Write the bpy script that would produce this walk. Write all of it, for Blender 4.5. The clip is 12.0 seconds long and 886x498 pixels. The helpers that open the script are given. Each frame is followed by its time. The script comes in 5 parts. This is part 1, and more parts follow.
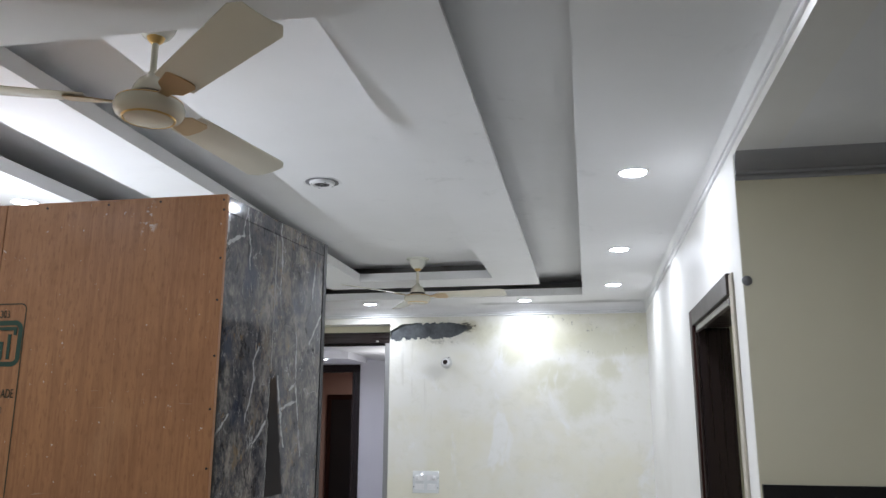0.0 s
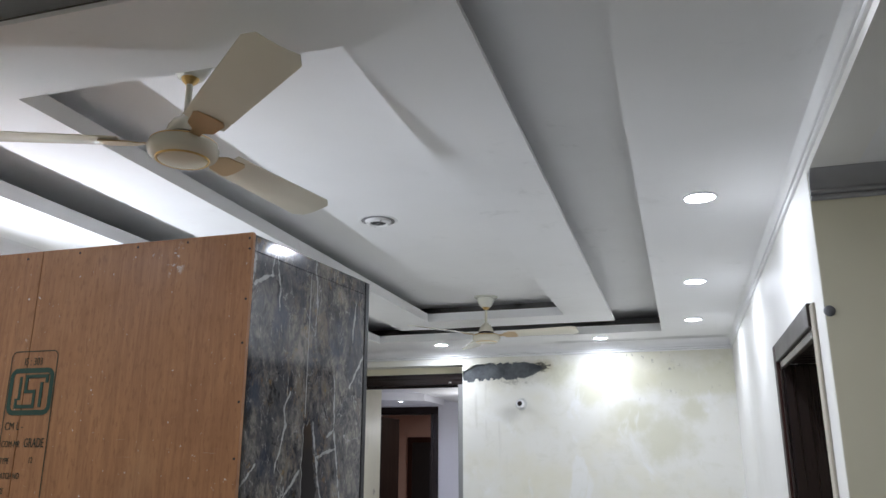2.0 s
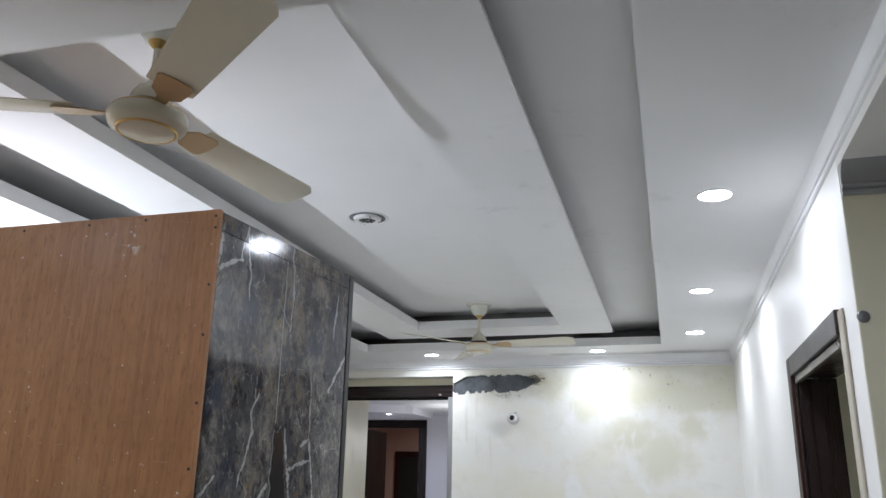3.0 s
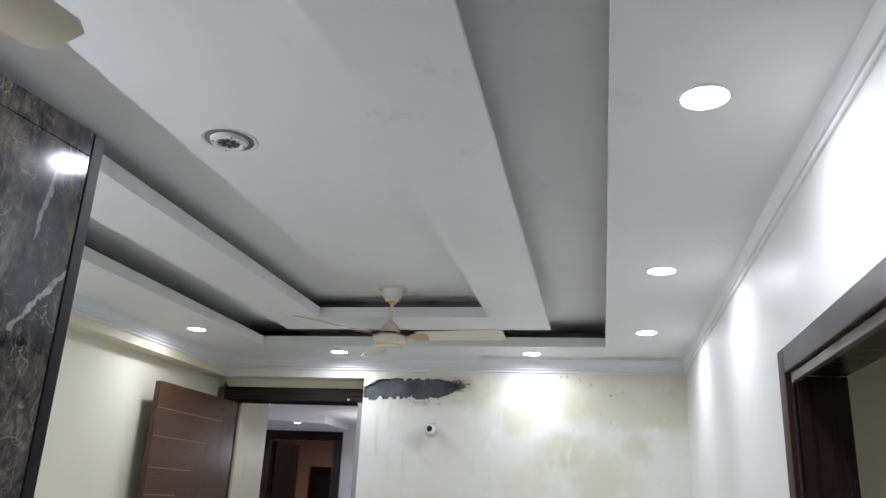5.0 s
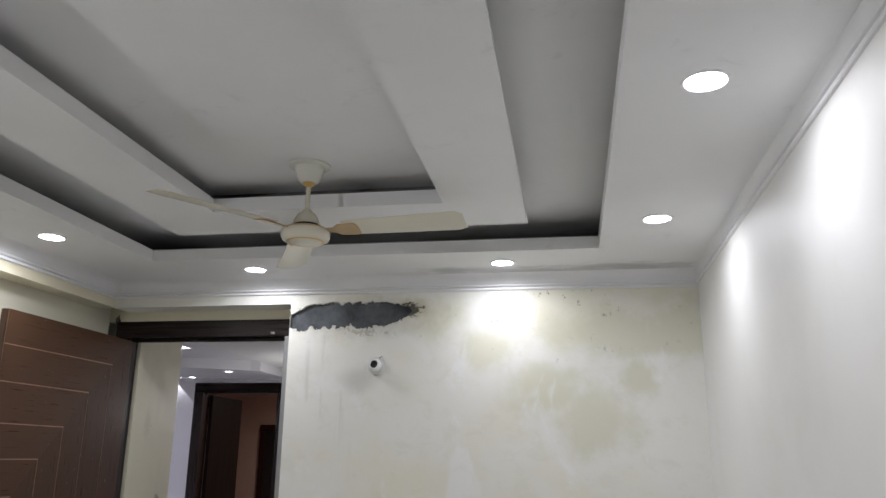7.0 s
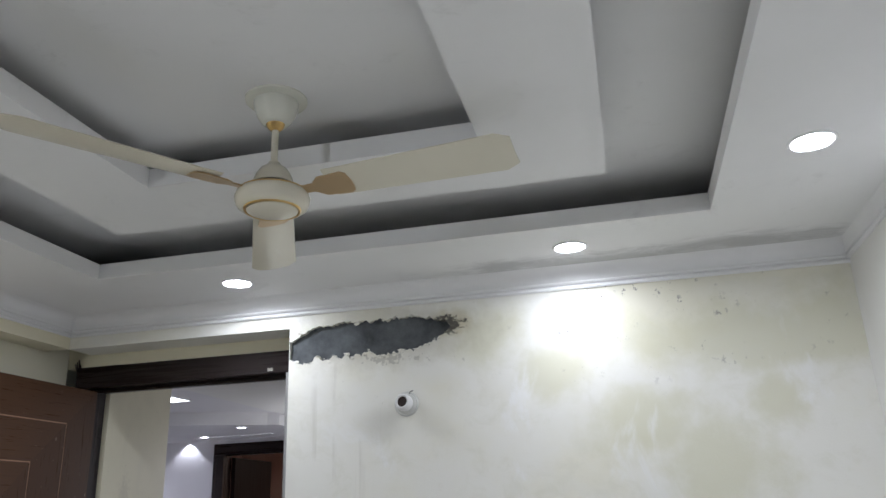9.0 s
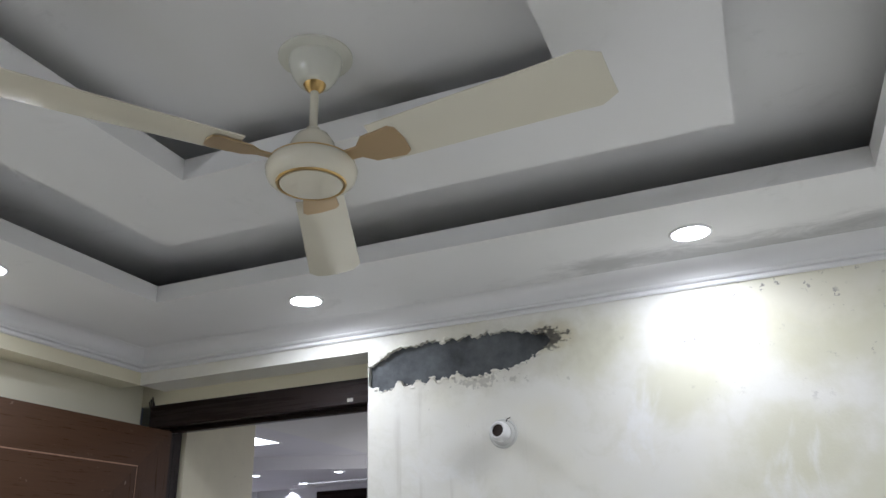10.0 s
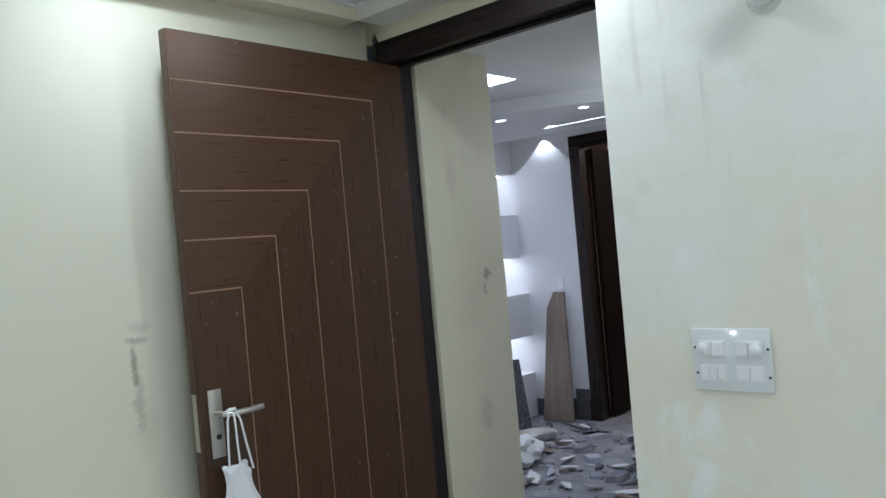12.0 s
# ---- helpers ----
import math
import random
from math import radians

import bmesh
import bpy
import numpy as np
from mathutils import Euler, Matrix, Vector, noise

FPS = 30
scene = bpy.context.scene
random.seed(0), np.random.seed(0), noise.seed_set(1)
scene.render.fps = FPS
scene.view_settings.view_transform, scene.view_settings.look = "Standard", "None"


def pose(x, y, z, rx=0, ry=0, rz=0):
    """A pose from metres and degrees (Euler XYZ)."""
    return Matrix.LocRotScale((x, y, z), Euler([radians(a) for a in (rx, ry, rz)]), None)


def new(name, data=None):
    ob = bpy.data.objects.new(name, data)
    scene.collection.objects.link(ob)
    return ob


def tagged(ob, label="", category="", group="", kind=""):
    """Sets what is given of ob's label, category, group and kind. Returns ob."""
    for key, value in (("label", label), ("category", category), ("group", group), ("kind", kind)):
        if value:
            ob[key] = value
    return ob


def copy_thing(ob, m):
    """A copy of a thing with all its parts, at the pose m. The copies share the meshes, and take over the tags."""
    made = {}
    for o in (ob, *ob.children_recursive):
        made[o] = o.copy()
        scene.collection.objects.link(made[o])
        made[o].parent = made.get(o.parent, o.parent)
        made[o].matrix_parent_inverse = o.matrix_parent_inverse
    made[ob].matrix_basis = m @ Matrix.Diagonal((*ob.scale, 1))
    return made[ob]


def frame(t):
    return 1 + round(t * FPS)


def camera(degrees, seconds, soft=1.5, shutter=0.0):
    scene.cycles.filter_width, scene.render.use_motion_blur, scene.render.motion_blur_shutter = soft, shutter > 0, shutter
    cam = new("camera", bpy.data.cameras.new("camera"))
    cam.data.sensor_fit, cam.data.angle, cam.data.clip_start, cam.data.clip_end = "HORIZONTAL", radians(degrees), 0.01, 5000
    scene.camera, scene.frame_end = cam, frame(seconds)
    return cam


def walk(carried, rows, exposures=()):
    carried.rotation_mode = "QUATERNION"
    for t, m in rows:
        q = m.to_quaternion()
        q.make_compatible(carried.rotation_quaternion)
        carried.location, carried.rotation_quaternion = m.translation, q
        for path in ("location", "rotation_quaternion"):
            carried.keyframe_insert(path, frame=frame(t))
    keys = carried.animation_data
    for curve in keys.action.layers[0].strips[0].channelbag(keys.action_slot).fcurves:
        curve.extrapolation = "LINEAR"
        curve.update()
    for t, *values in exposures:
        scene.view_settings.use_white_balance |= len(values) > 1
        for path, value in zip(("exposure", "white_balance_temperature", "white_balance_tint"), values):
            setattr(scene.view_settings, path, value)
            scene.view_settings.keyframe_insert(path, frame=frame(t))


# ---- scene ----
cam = camera(59.9, 12.0)
METRES, EYE, TILT, LEAN, TURN = 4.4, 1.58, 0.0, 0.0, 10.5
ROWS = [
    (0.0, 0.0, 0.0, 0.0, -0.04, 12.5, -0.18),
    (0.5, 0.0196, 0.0141, 0.0047, 4.23, 14.57, 0.22),
    (1.0, 0.0232, 0.0236, 0.0051, 6.22, 15.29, 0.32),
    (1.5, 0.0218, 0.0275, 0.0054, 6.4, 15.4, 0.11),
    (2.0, 0.0232, 0.0279, 0.0036, 6.38, 15.44, -0.1),
    (2.5, 0.0133, 0.0471, 0.0036, 5.22, 15.94, -0.72),
    (4.5, 0.04, 0.2102, 0.0027, 6.96, 17.47, -2.74),
    (5.0, 0.0414, 0.2705, 0.0059, 0.68, 18.04, -2.65),
    (5.5, 0.0501, 0.3283, 0.0029, -0.71, 19.68, -2.15),
    (6.0, 0.0662, 0.3938, 0.0079, 1.25, 19.86, -2.55),
    (6.5, 0.064, 0.4654, 0.0046, -1.19, 17.7, -1.7),
    (7.0, 0.0639, 0.5284, 0.0012, -1.24, 15.17, -0.71),
    (9.0, 0.0685, 0.7598, 0.0139, 3.08, 18.91, 2.02),
    (9.5, 0.0823, 0.8148, 0.0146, 7.08, 21.44, 2.33),
    (10.0, 0.0731, 0.8563, 0.0137, 11.68, 22.61, 1.99),
    (10.5, 0.0573, 0.9029, 0.0111, 20.37, 20.27, 1.21),
    (11.0, 0.063, 0.9288, 0.0012, 29.32, 12.49, 2.07),
    (11.5, 0.0689, 0.9364, -0.0083, 33.58, 5.47, 3.92),
    (12.0, 0.065, 0.9293, -0.025, 31.03, -0.17, 5.12),
]
EXPOSURES = [(0.0, 0.22, 6300, 10), (2.5, 0.20, 6250, 10), (4.5, 0.10, 6350, 10), (5.0, 0.02, 6400, 10), (5.5, -0.17, 6520, 12), (6.0, -0.42, 6600, 12), (6.5, -0.13, 6700, 12), (7.0, -0.26, 6650, 12), (9.0, -0.14, 6380, 10),
             (10.5, -0.08, 6400, 11), (11.0, -0.06, 6250, 8), (11.5, 0.08, 6130, 5), (12.0, 0.14, 5980, 1)]
walk(cam, [(t, pose(0, 0, EYE, TILT, LEAN, TURN) @ pose(METRES * x, METRES * y, METRES * z, 90 + pitch, roll, yaw)) for t, x, y, z, yaw, pitch, roll in ROWS], EXPOSURES)

# ---- light ----
world = bpy.data.worlds.new("world")
scene.world = world
world.use_nodes = True
world.node_tree.nodes["Background"].inputs[0].default_value = (0.6, 0.7, 0.9, 1)
world.node_tree.nodes["Background"].inputs[1].default_value = 0.02

LAMP_WATTS = 3.2
LED = (0.870, 0.907, 1.0)


def disc_lamp(x, y, z, watts, size=0.095, colour=LED, spread=166):
    data = bpy.data.lights.new("downlight_lamp", "AREA")
    data.shape, data.size, data.energy, data.color, data.spread = "DISK", size, watts, colour, radians(spread)
    ob = new("downlight_lamp", data)
    ob.matrix_world = pose(x, y, z)
    return ob


ROOM_LIGHTS = [(0.194, 1.42), (0.194, 2.768), (0.194, 4.09), (0.194, 5.20), (-0.443, 5.81), (-1.659, 5.813),
               (-2.294, 5.155), (-2.294, 3.93), (-2.294, 2.74), (-2.294, 1.52), (-2.294, 0.30), (-0.443, 0.79), (-1.659, 0.79)]
HALL_LIGHTS = [(-3.322, 7.944), (-3.329, 8.519), (-2.81, 8.09)]
TUBE, TUBE_LONG = Vector((-2.600, 2.250, 1.925)), 0.28

for x, y in ROOM_LIGHTS:
    disc_lamp(x, y, 2.457, LAMP_WATTS)
wash = bpy.data.lights.new("wall_wash_lamp", "SPOT")
wash.energy, wash.color, wash.spot_size, wash.spot_blend, wash.shadow_soft_size = 4.2, (0.84, 0.86, 1.0), radians(92), 0.12, 0.006
new("wall_wash_lamp", wash).location = (-3.93, 9.285, 2.296)
for x, y in HALL_LIGHTS:
    disc_lamp(x, y, 2.213, 2.4, 0.07, (0.72, 0.74, 1.0))
# unseen fill without a fitting, added to brighten the passage soffit
passage_glow = bpy.data.lights.new("passage_fill", "POINT")
passage_glow.energy, passage_glow.color, passage_glow.shadow_soft_size = 7.5, (0.97, 0.97, 1.0), 0.04
new("passage_fill", passage_glow).location = (-2.02, 7.95, 1.92)
tube_glow = bpy.data.lights.new("tube_lamp", "AREA")
tube_glow.shape, tube_glow.size, tube_glow.size_y, tube_glow.energy, tube_glow.color = "RECTANGLE", 0.024, TUBE_LONG, 25.0, LED
new("tube_lamp", tube_glow).matrix_world = pose(TUBE.x + 0.045, TUBE.y, TUBE.z, 0, -77, 0)





# unseen lamps without fittings, added to light the side room and the far room
disc_lamp(1.7, 3.7, 2.45, 3.0)
disc_lamp(-2.75, 10.7, 2.44, 11.0, 0.1, (1.0, 0.87, 0.78))


# ---- materials ----
def mat(name, colour=(0.8, 0.8, 0.8), rough=0.5, metal=0.0, spec=0.5):
    m = bpy.data.materials.new(name)
    m.use_nodes = True
    b = m.node_tree.nodes["Principled BSDF"]
    b.inputs["Base Color"].default_value = (*colour, 1)
    b.inputs["Roughness"].default_value = rough
    b.inputs["Metallic"].default_value = metal
    b.inputs["Specular IOR Level"].default_value = spec
    return m


class Nodes:
    """Short hand for building node trees on world-sized coordinates."""

    def __init__(self, m):
        self.t = m.node_tree
        self.bsdf = self.t.nodes["Principled BSDF"]
        self.co = self.t.nodes.new("ShaderNodeTexCoord").outputs["Object"]

    def link(self, a, b):
        self.t.links.new(a, b)

    def scaled(self, sx, sy, sz, at=None):
        n = self.t.nodes.new("ShaderNodeMapping")
        n.inputs["Scale"].default_value = (sx, sy, sz)
        self.link(at or self.co, n.inputs[0])
        return n.outputs[0]

    def noise(self, at, scale, detail=4, rough=0.55, distort=0.0):
        n = self.t.nodes.new("ShaderNodeTexNoise")
        self.link(at, n.inputs["Vector"])
        for k, v in (("Scale", scale), ("Detail", detail), ("Roughness", rough), ("Distortion", distort)):
            n.inputs[k].default_value = v
        return n.outputs["Fac"]

    def ramp(self, fac, *stops):
        n = self.t.nodes.new("ShaderNodeValToRGB")
        e = n.color_ramp.elements
        while len(e) < len(stops):
            e.new(0.5)
        for el, (p, c) in zip(e, stops):
            el.position = p
            el.color = (*c, 1) if len(c) == 3 else c
        self.link(fac, n.inputs[0])
        return n.outputs[0]

    def step(self, fac, a, b, lo=0.0, hi=1.0):
        n = self.t.nodes.new("ShaderNodeMapRange")
        n.interpolation_type = "SMOOTHSTEP"
        for k, v in ((1, a), (2, b), (3, lo), (4, hi)):
            n.inputs[k].default_value = v
        self.link(fac, n.inputs[0])
        return n.outputs[0]

    def math(self, op, a, b=0.0):
        n = self.t.nodes.new("ShaderNodeMath")
        n.operation = op
        for k, v in ((0, a), (1, b)):
            if isinstance(v, (int, float)):
                n.inputs[k].default_value = v
            else:
                self.link(v, n.inputs[k])
        return n.outputs[0]

    def mix(self, fac, a, b, mode="MIX"):
        n = self.t.nodes.new("ShaderNodeMix")
        n.data_type, n.blend_type = "RGBA", mode
        for k, v in ((0, fac), (6, a), (7, b)):
            if isinstance(v, (int, float)):
                n.inputs[k].default_value = v
            elif isinstance(v, tuple):
                n.inputs[k].default_value = (*v, 1)
            else:
                self.link(v, n.inputs[k])
        return n.outputs[2]

    def near(self, at, point, rx, rz):
        """1 at the point, falling to 0 at the radii, for a wall that runs along x."""
        n = self.t.nodes.new("ShaderNodeMapping")
        n.vector_type = "POINT"
        n.inputs["Location"].default_value = (-point[0] / rx, 0, -point[1] / rz)
        n.inputs["Scale"].default_value = (1 / rx, 0, 1 / rz)
        self.link(at, n.inputs[0])
        v = self.t.nodes.new("ShaderNodeVectorMath")
        v.operation = "LENGTH"
        self.link(n.outputs[0], v.inputs[0])
        return v.outputs["Value"]

    def random(self):
        return self.t.nodes.new("ShaderNodeObjectInfo").outputs["Random"]

    def colour(self, out):
        self.link(out, self.bsdf.inputs["Base Color"])

    def rough(self, out):
        self.link(out, self.bsdf.inputs["Roughness"])

    def bump(self, height, strength=0.2, distance=0.002):
        n = self.t.nodes.new("ShaderNodeBump")
        n.inputs["Strength"].default_value = strength
        n.inputs["Distance"].default_value = distance
        self.link(height, n.inputs["Height"])
        self.link(n.outputs[0], self.bsdf.inputs["Normal"])


def paint(name, colour, dirt, rough=0.6, amount=0.35):
    """Rolled wall paint with faint patches and smudges."""
    m = mat(name, colour, rough)
    n = Nodes(m)
    big = n.noise(n.co, 1.7, 5, 0.6)
    streak = n.noise(n.scaled(1, 1, 0.25), 5.5, 6, 0.65)
    c = n.mix(n.step(big, 0.42, 0.75, 0, amount), colour, dirt)
    c = n.mix(n.step(streak, 0.55, 0.8, 0, amount * 0.6), c, dirt)
    n.colour(c)
    n.rough(n.step(big, 0.3, 0.7, rough - 0.06, rough + 0.1))
    n.bump(n.mix(0.5, n.noise(n.co, 220, 2), n.noise(n.co, 9, 4)), 0.12, 0.0025)
    return m


M_CEIL = paint("ceiling_paint", (0.80, 0.80, 0.80), (0.70, 0.70, 0.69), 0.62, 0.45)
M_WHITE = paint("white_wall_paint", (0.80, 0.79, 0.76), (0.70, 0.68, 0.62), 0.5)
M_CREAM = paint("cream_wall_paint", (0.78, 0.735, 0.56), (0.70, 0.65, 0.47), 0.5)
M_HALL = paint("hall_wall_paint", (0.76, 0.75, 0.76), (0.66, 0.65, 0.66), 0.5)
M_PINK = paint("warm_room_paint", (0.52, 0.385, 0.335), (0.45, 0.33, 0.285), 0.6)
M_CORNICE = paint("cornice_paint", (0.82, 0.82, 0.82), (0.72, 0.72, 0.72), 0.55, 0.5)


def end_wall_paint():
    m = mat("stained_wall_paint", (0.77, 0.74, 0.6), 0.5)
    n = Nodes(m)
    wob = n.noise(n.co, 4.5, 6, 0.6)
    big = n.noise(n.co, 1.1, 5, 0.62)
    base = n.mix(n.step(big, 0.40, 0.62), (0.79, 0.78, 0.725), (0.76, 0.735, 0.61))
    # damp, yellowed blotches with ragged rims
    damp = None
    for x, z, rx, rz in ((-0.25, 1.91, 0.26, 0.13), (-0.03, 1.80, 0.20, 0.24), (0.17, 1.95, 0.14, 0.12), (0.05, 2.16, 0.42, 0.16),
                         (-0.55, 2.10, 0.16, 0.13), (-0.80, 2.24, 0.16, 0.14), (0.36, 2.20, 0.14, 0.2)):
        d = n.math("ADD", n.near(n.co, (x, z), rx, rz), n.math("MULTIPLY", n.math("SUBTRACT", wob, 0.5), 2.2))
        s = n.step(d, 1.15, 0.35)
        damp = s if damp is None else n.math("MAXIMUM", damp, s)
    base = n.mix(n.math("MULTIPLY", damp, 0.55), base, (0.57, 0.555, 0.37))
    # scraped and puttied white patches
    putty = n.step(n.noise(n.scaled(1.4, 1, 0.8), 2.6, 6, 0.6, 0.6), 0.56, 0.66)
    base = n.mix(n.math("MULTIPLY", putty, 0.75), base, (0.83, 0.83, 0.81))
    # vertical drips below the broken plaster and dark specks near the ceiling
    drip = n.step(n.noise(n.scaled(22, 1, 0.8), 1.0, 5, 0.62), 0.52, 0.68)
    here = n.step(n.near(n.co, (-1.35, 1.9), 0.5, 0.55), 1.0, 0.2)
    base = n.mix(n.math("MULTIPLY", n.math("MULTIPLY", n.math("MULTIPLY", drip, here), n.step(n.noise(n.scaled(1, 1, 0.5), 7, 4), 0.45, 0.62)), 0.5), base, (0.56, 0.54, 0.47))
    speck = n.step(n.noise(n.co, 42, 4, 0.65), 0.60, 0.66)
    zone = n.step(n.noise(n.scaled(1, 1, 1.6), 4.3, 3), 0.50, 0.60)
    up = n.step(n.near(n.co, (-0.10, 2.30), 0.9, 0.40), 1.0, 0.25)
    base = n.mix(n.math("MULTIPLY", n.math("MULTIPLY", speck, zone), n.math("MULTIPLY", up, 0.75)), base, (0.16, 0.15, 0.14))
    rimdirt = n.step(n.math("ADD", n.near(n.co, (-1.20, 2.275), 0.46, 0.125), n.math("MULTIPLY", n.math("SUBTRACT", n.noise(n.co, 17, 6, 0.65), 0.5), 1.3)), 1.20, 0.55)
    base = n.mix(n.math("MULTIPLY", rimdirt, 0.32), base, (0.42, 0.39, 0.30))
    tail = n.step(n.math("ADD", n.near(n.co, (-0.90, 2.30), 0.10, 0.06), n.math("MULTIPLY", n.math("SUBTRACT", wob, 0.5), 1.8)), 1.0, 0.3)
    base = n.mix(n.math("MULTIPLY", tail, 0.6), base, (0.50, 0.44, 0.28))
    soot = n.step(n.math("ADD", n.near(n.co, (-0.930, 2.300), 0.075, 0.040), n.math("MULTIPLY", n.math("SUBTRACT", n.noise(n.scaled(1, 1, 1.7), 46, 6, 0.7), 0.5), 2.6)), 0.85, 0.60)
    base = n.mix(n.math("MULTIPLY", soot, 0.92), base, (0.03, 0.027, 0.024))
    under = n.step(n.math("ADD", n.near(n.co, (-1.12, 2.19), 0.30, 0.05), n.math("MULTIPLY", n.math("SUBTRACT", n.noise(n.co, 40, 5, 0.65), 0.5), 3.0)), 0.22, 0.08)
    base = n.mix(n.math("MULTIPLY", under, 0.4), base, (0.16, 0.145, 0.12))
    chip = n.step(n.noise(n.scaled(1.5, 1, 0.8), 21, 4, 0.65), 0.66, 0.70)
    chips = n.step(n.near(n.co, (-1.2, 2.14), 0.55, 0.16), 1.0, 0.5)
    base = n.mix(n.math("MULTIPLY", n.math("MULTIPLY", chip, chips), 0.5), base, (0.34, 0.32, 0.27))
    # brushed mottling all over
    brush = n.noise(n.scaled(1.0, 1, 1.3), 9.0, 7, 0.68, 0.5)
    base = n.mix(n.step(brush, 0.50, 0.68, 0, 0.35), base, (0.67, 0.66, 0.56))
    # soot smear trailing from the lamp holder
    smear = n.step(n.math("ADD", n.near(n.co, (-1.19, 1.95), 0.14, 0.10), n.math("MULTIPLY", wob, 0.5)), 1.2, 0.4)
    base = n.mix(n.math("MULTIPLY", smear, 0.3), base, (0.36, 0.35, 0.30))
    n.colour(base)
    n.bump(n.mix(0.6, n.noise(n.co, 160, 2), n.mix(0.5, wob, putty)), 0.25, 0.003)
    return m


M_END = end_wall_paint()
# dark colour that deepens the shade inside the ceiling coves
M_COVE_SHADE = paint("dark_cove_shade", (0.17, 0.163, 0.15), (0.10, 0.10, 0.10), 0.85)


def left_wall_paint():
    m = mat("scuffed_cream_paint", (0.77, 0.74, 0.6), 0.5)
    n = Nodes(m)
    big = n.noise(n.co, 1.4, 5, 0.6)
    c = n.mix(n.step(big, 0.4, 0.7, 0, 0.35), (0.78, 0.755, 0.615), (0.72, 0.69, 0.55))
    wob = n.noise(n.co, 45, 5, 0.65)
    turn = n.t.nodes.new("ShaderNodeMapping")
    turn.inputs["Rotation"].default_value = (0, 0, radians(-90))
    n.link(n.co, turn.inputs[0])
    for y, z, ry, rz, a in ((5.142, 1.205, 0.012, 0.075, 0.6), (5.160, 1.275, 0.045, 0.014, 0.4), (5.165, 1.315, 0.050, 0.020, 0.18), (5.15, 1.10, 0.022, 0.12, 0.3), (5.16, 1.02, 0.05, 0.1, 0.14)):
        d = n.math("ADD", n.near(turn.outputs[0], (y, z), ry, rz), n.math("MULTIPLY", n.math("SUBTRACT", wob, 0.5), 1.8))
        c = n.mix(n.step(d, 1.15, 0.2, 0, a), c, (0.20, 0.16, 0.10))
    n.colour(c)
    n.bump(n.mix(0.5, n.noise(n.co, 200, 2), n.noise(n.co, 7, 4)), 0.15, 0.0025)
    return m


M_LEFT = left_wall_paint()


def passage_paint():
    m = paint("scuffed_passage_paint", (0.83, 0.78, 0.60), (0.56, 0.53, 0.41), 0.5, 0.4)
    n = Nodes(m)
    base = n.bsdf.inputs["Base Color"].links[0].from_socket
    turn = n.t.nodes.new("ShaderNodeMapping")
    turn.inputs["Rotation"].default_value = (0, 0, radians(-90))
    n.link(n.co, turn.inputs[0])
    wob = n.noise(n.co, 60, 5, 0.65)
    for y, z, ry, rz, a in ((6.68, 1.34, 0.03, 0.030, 0.75), (6.66, 1.27, 0.012, 0.04, 0.5), (6.60, 0.75, 0.06, 0.10, 0.25), (6.5, 1.75, 0.05, 0.12, 0.15)):
        d = n.math("ADD", n.near(turn.outputs[0], (y, z), ry, rz), n.math("MULTIPLY", n.math("SUBTRACT", wob, 0.5), 2.4))
        base = n.mix(n.step(d, 1.0, 0.3, 0, a), base, (0.30, 0.25, 0.17))
    dots = n.step(n.noise(n.co, 85, 2, 0.5), 0.73, 0.76, 0, 0.4)
    n.colour(n.mix(dots, base, (0.20, 0.15, 0.10)))
    return m


M_PASSAGE = passage_paint()


def ceiling_border_paint():
    """Ceiling paint with a grey water mark along the end wall."""
    m = mat("ceiling_paint_damp", (0.8, 0.8, 0.8), 0.62)
    n = Nodes(m)
    big = n.noise(n.co, 1.7, 5, 0.6)
    c = n.mix(n.step(big, 0.42, 0.75, 0, 0.45), (0.82, 0.82, 0.82), (0.75, 0.75, 0.745))
    smudge = n.step(n.noise(n.co, 6.5, 6, 0.7, 0.6), 0.56, 0.72, 0, 0.4)
    c = n.mix(n.math("MULTIPLY", smudge, n.step(n.noise(n.co, 1.2, 2), 0.45, 0.6)), c, (0.58, 0.58, 0.57))
    flat = n.t.nodes.new("ShaderNodeMapping")
    flat.inputs["Rotation"].default_value = (radians(90), 0, 0)
    n.link(n.co, flat.inputs[0])
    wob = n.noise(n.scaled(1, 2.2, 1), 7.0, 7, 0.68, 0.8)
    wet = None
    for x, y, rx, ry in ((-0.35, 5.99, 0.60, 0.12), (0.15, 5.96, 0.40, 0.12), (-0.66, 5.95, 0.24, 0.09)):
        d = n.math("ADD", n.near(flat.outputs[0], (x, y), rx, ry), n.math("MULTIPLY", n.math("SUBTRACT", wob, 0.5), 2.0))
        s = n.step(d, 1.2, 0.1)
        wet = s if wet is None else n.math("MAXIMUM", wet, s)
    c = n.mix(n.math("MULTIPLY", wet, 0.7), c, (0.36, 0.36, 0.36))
    n.colour(c)
    n.bump(n.noise(n.co, 60, 3), 0.12, 0.002)
    return m


M_DAMP = ceiling_border_paint()


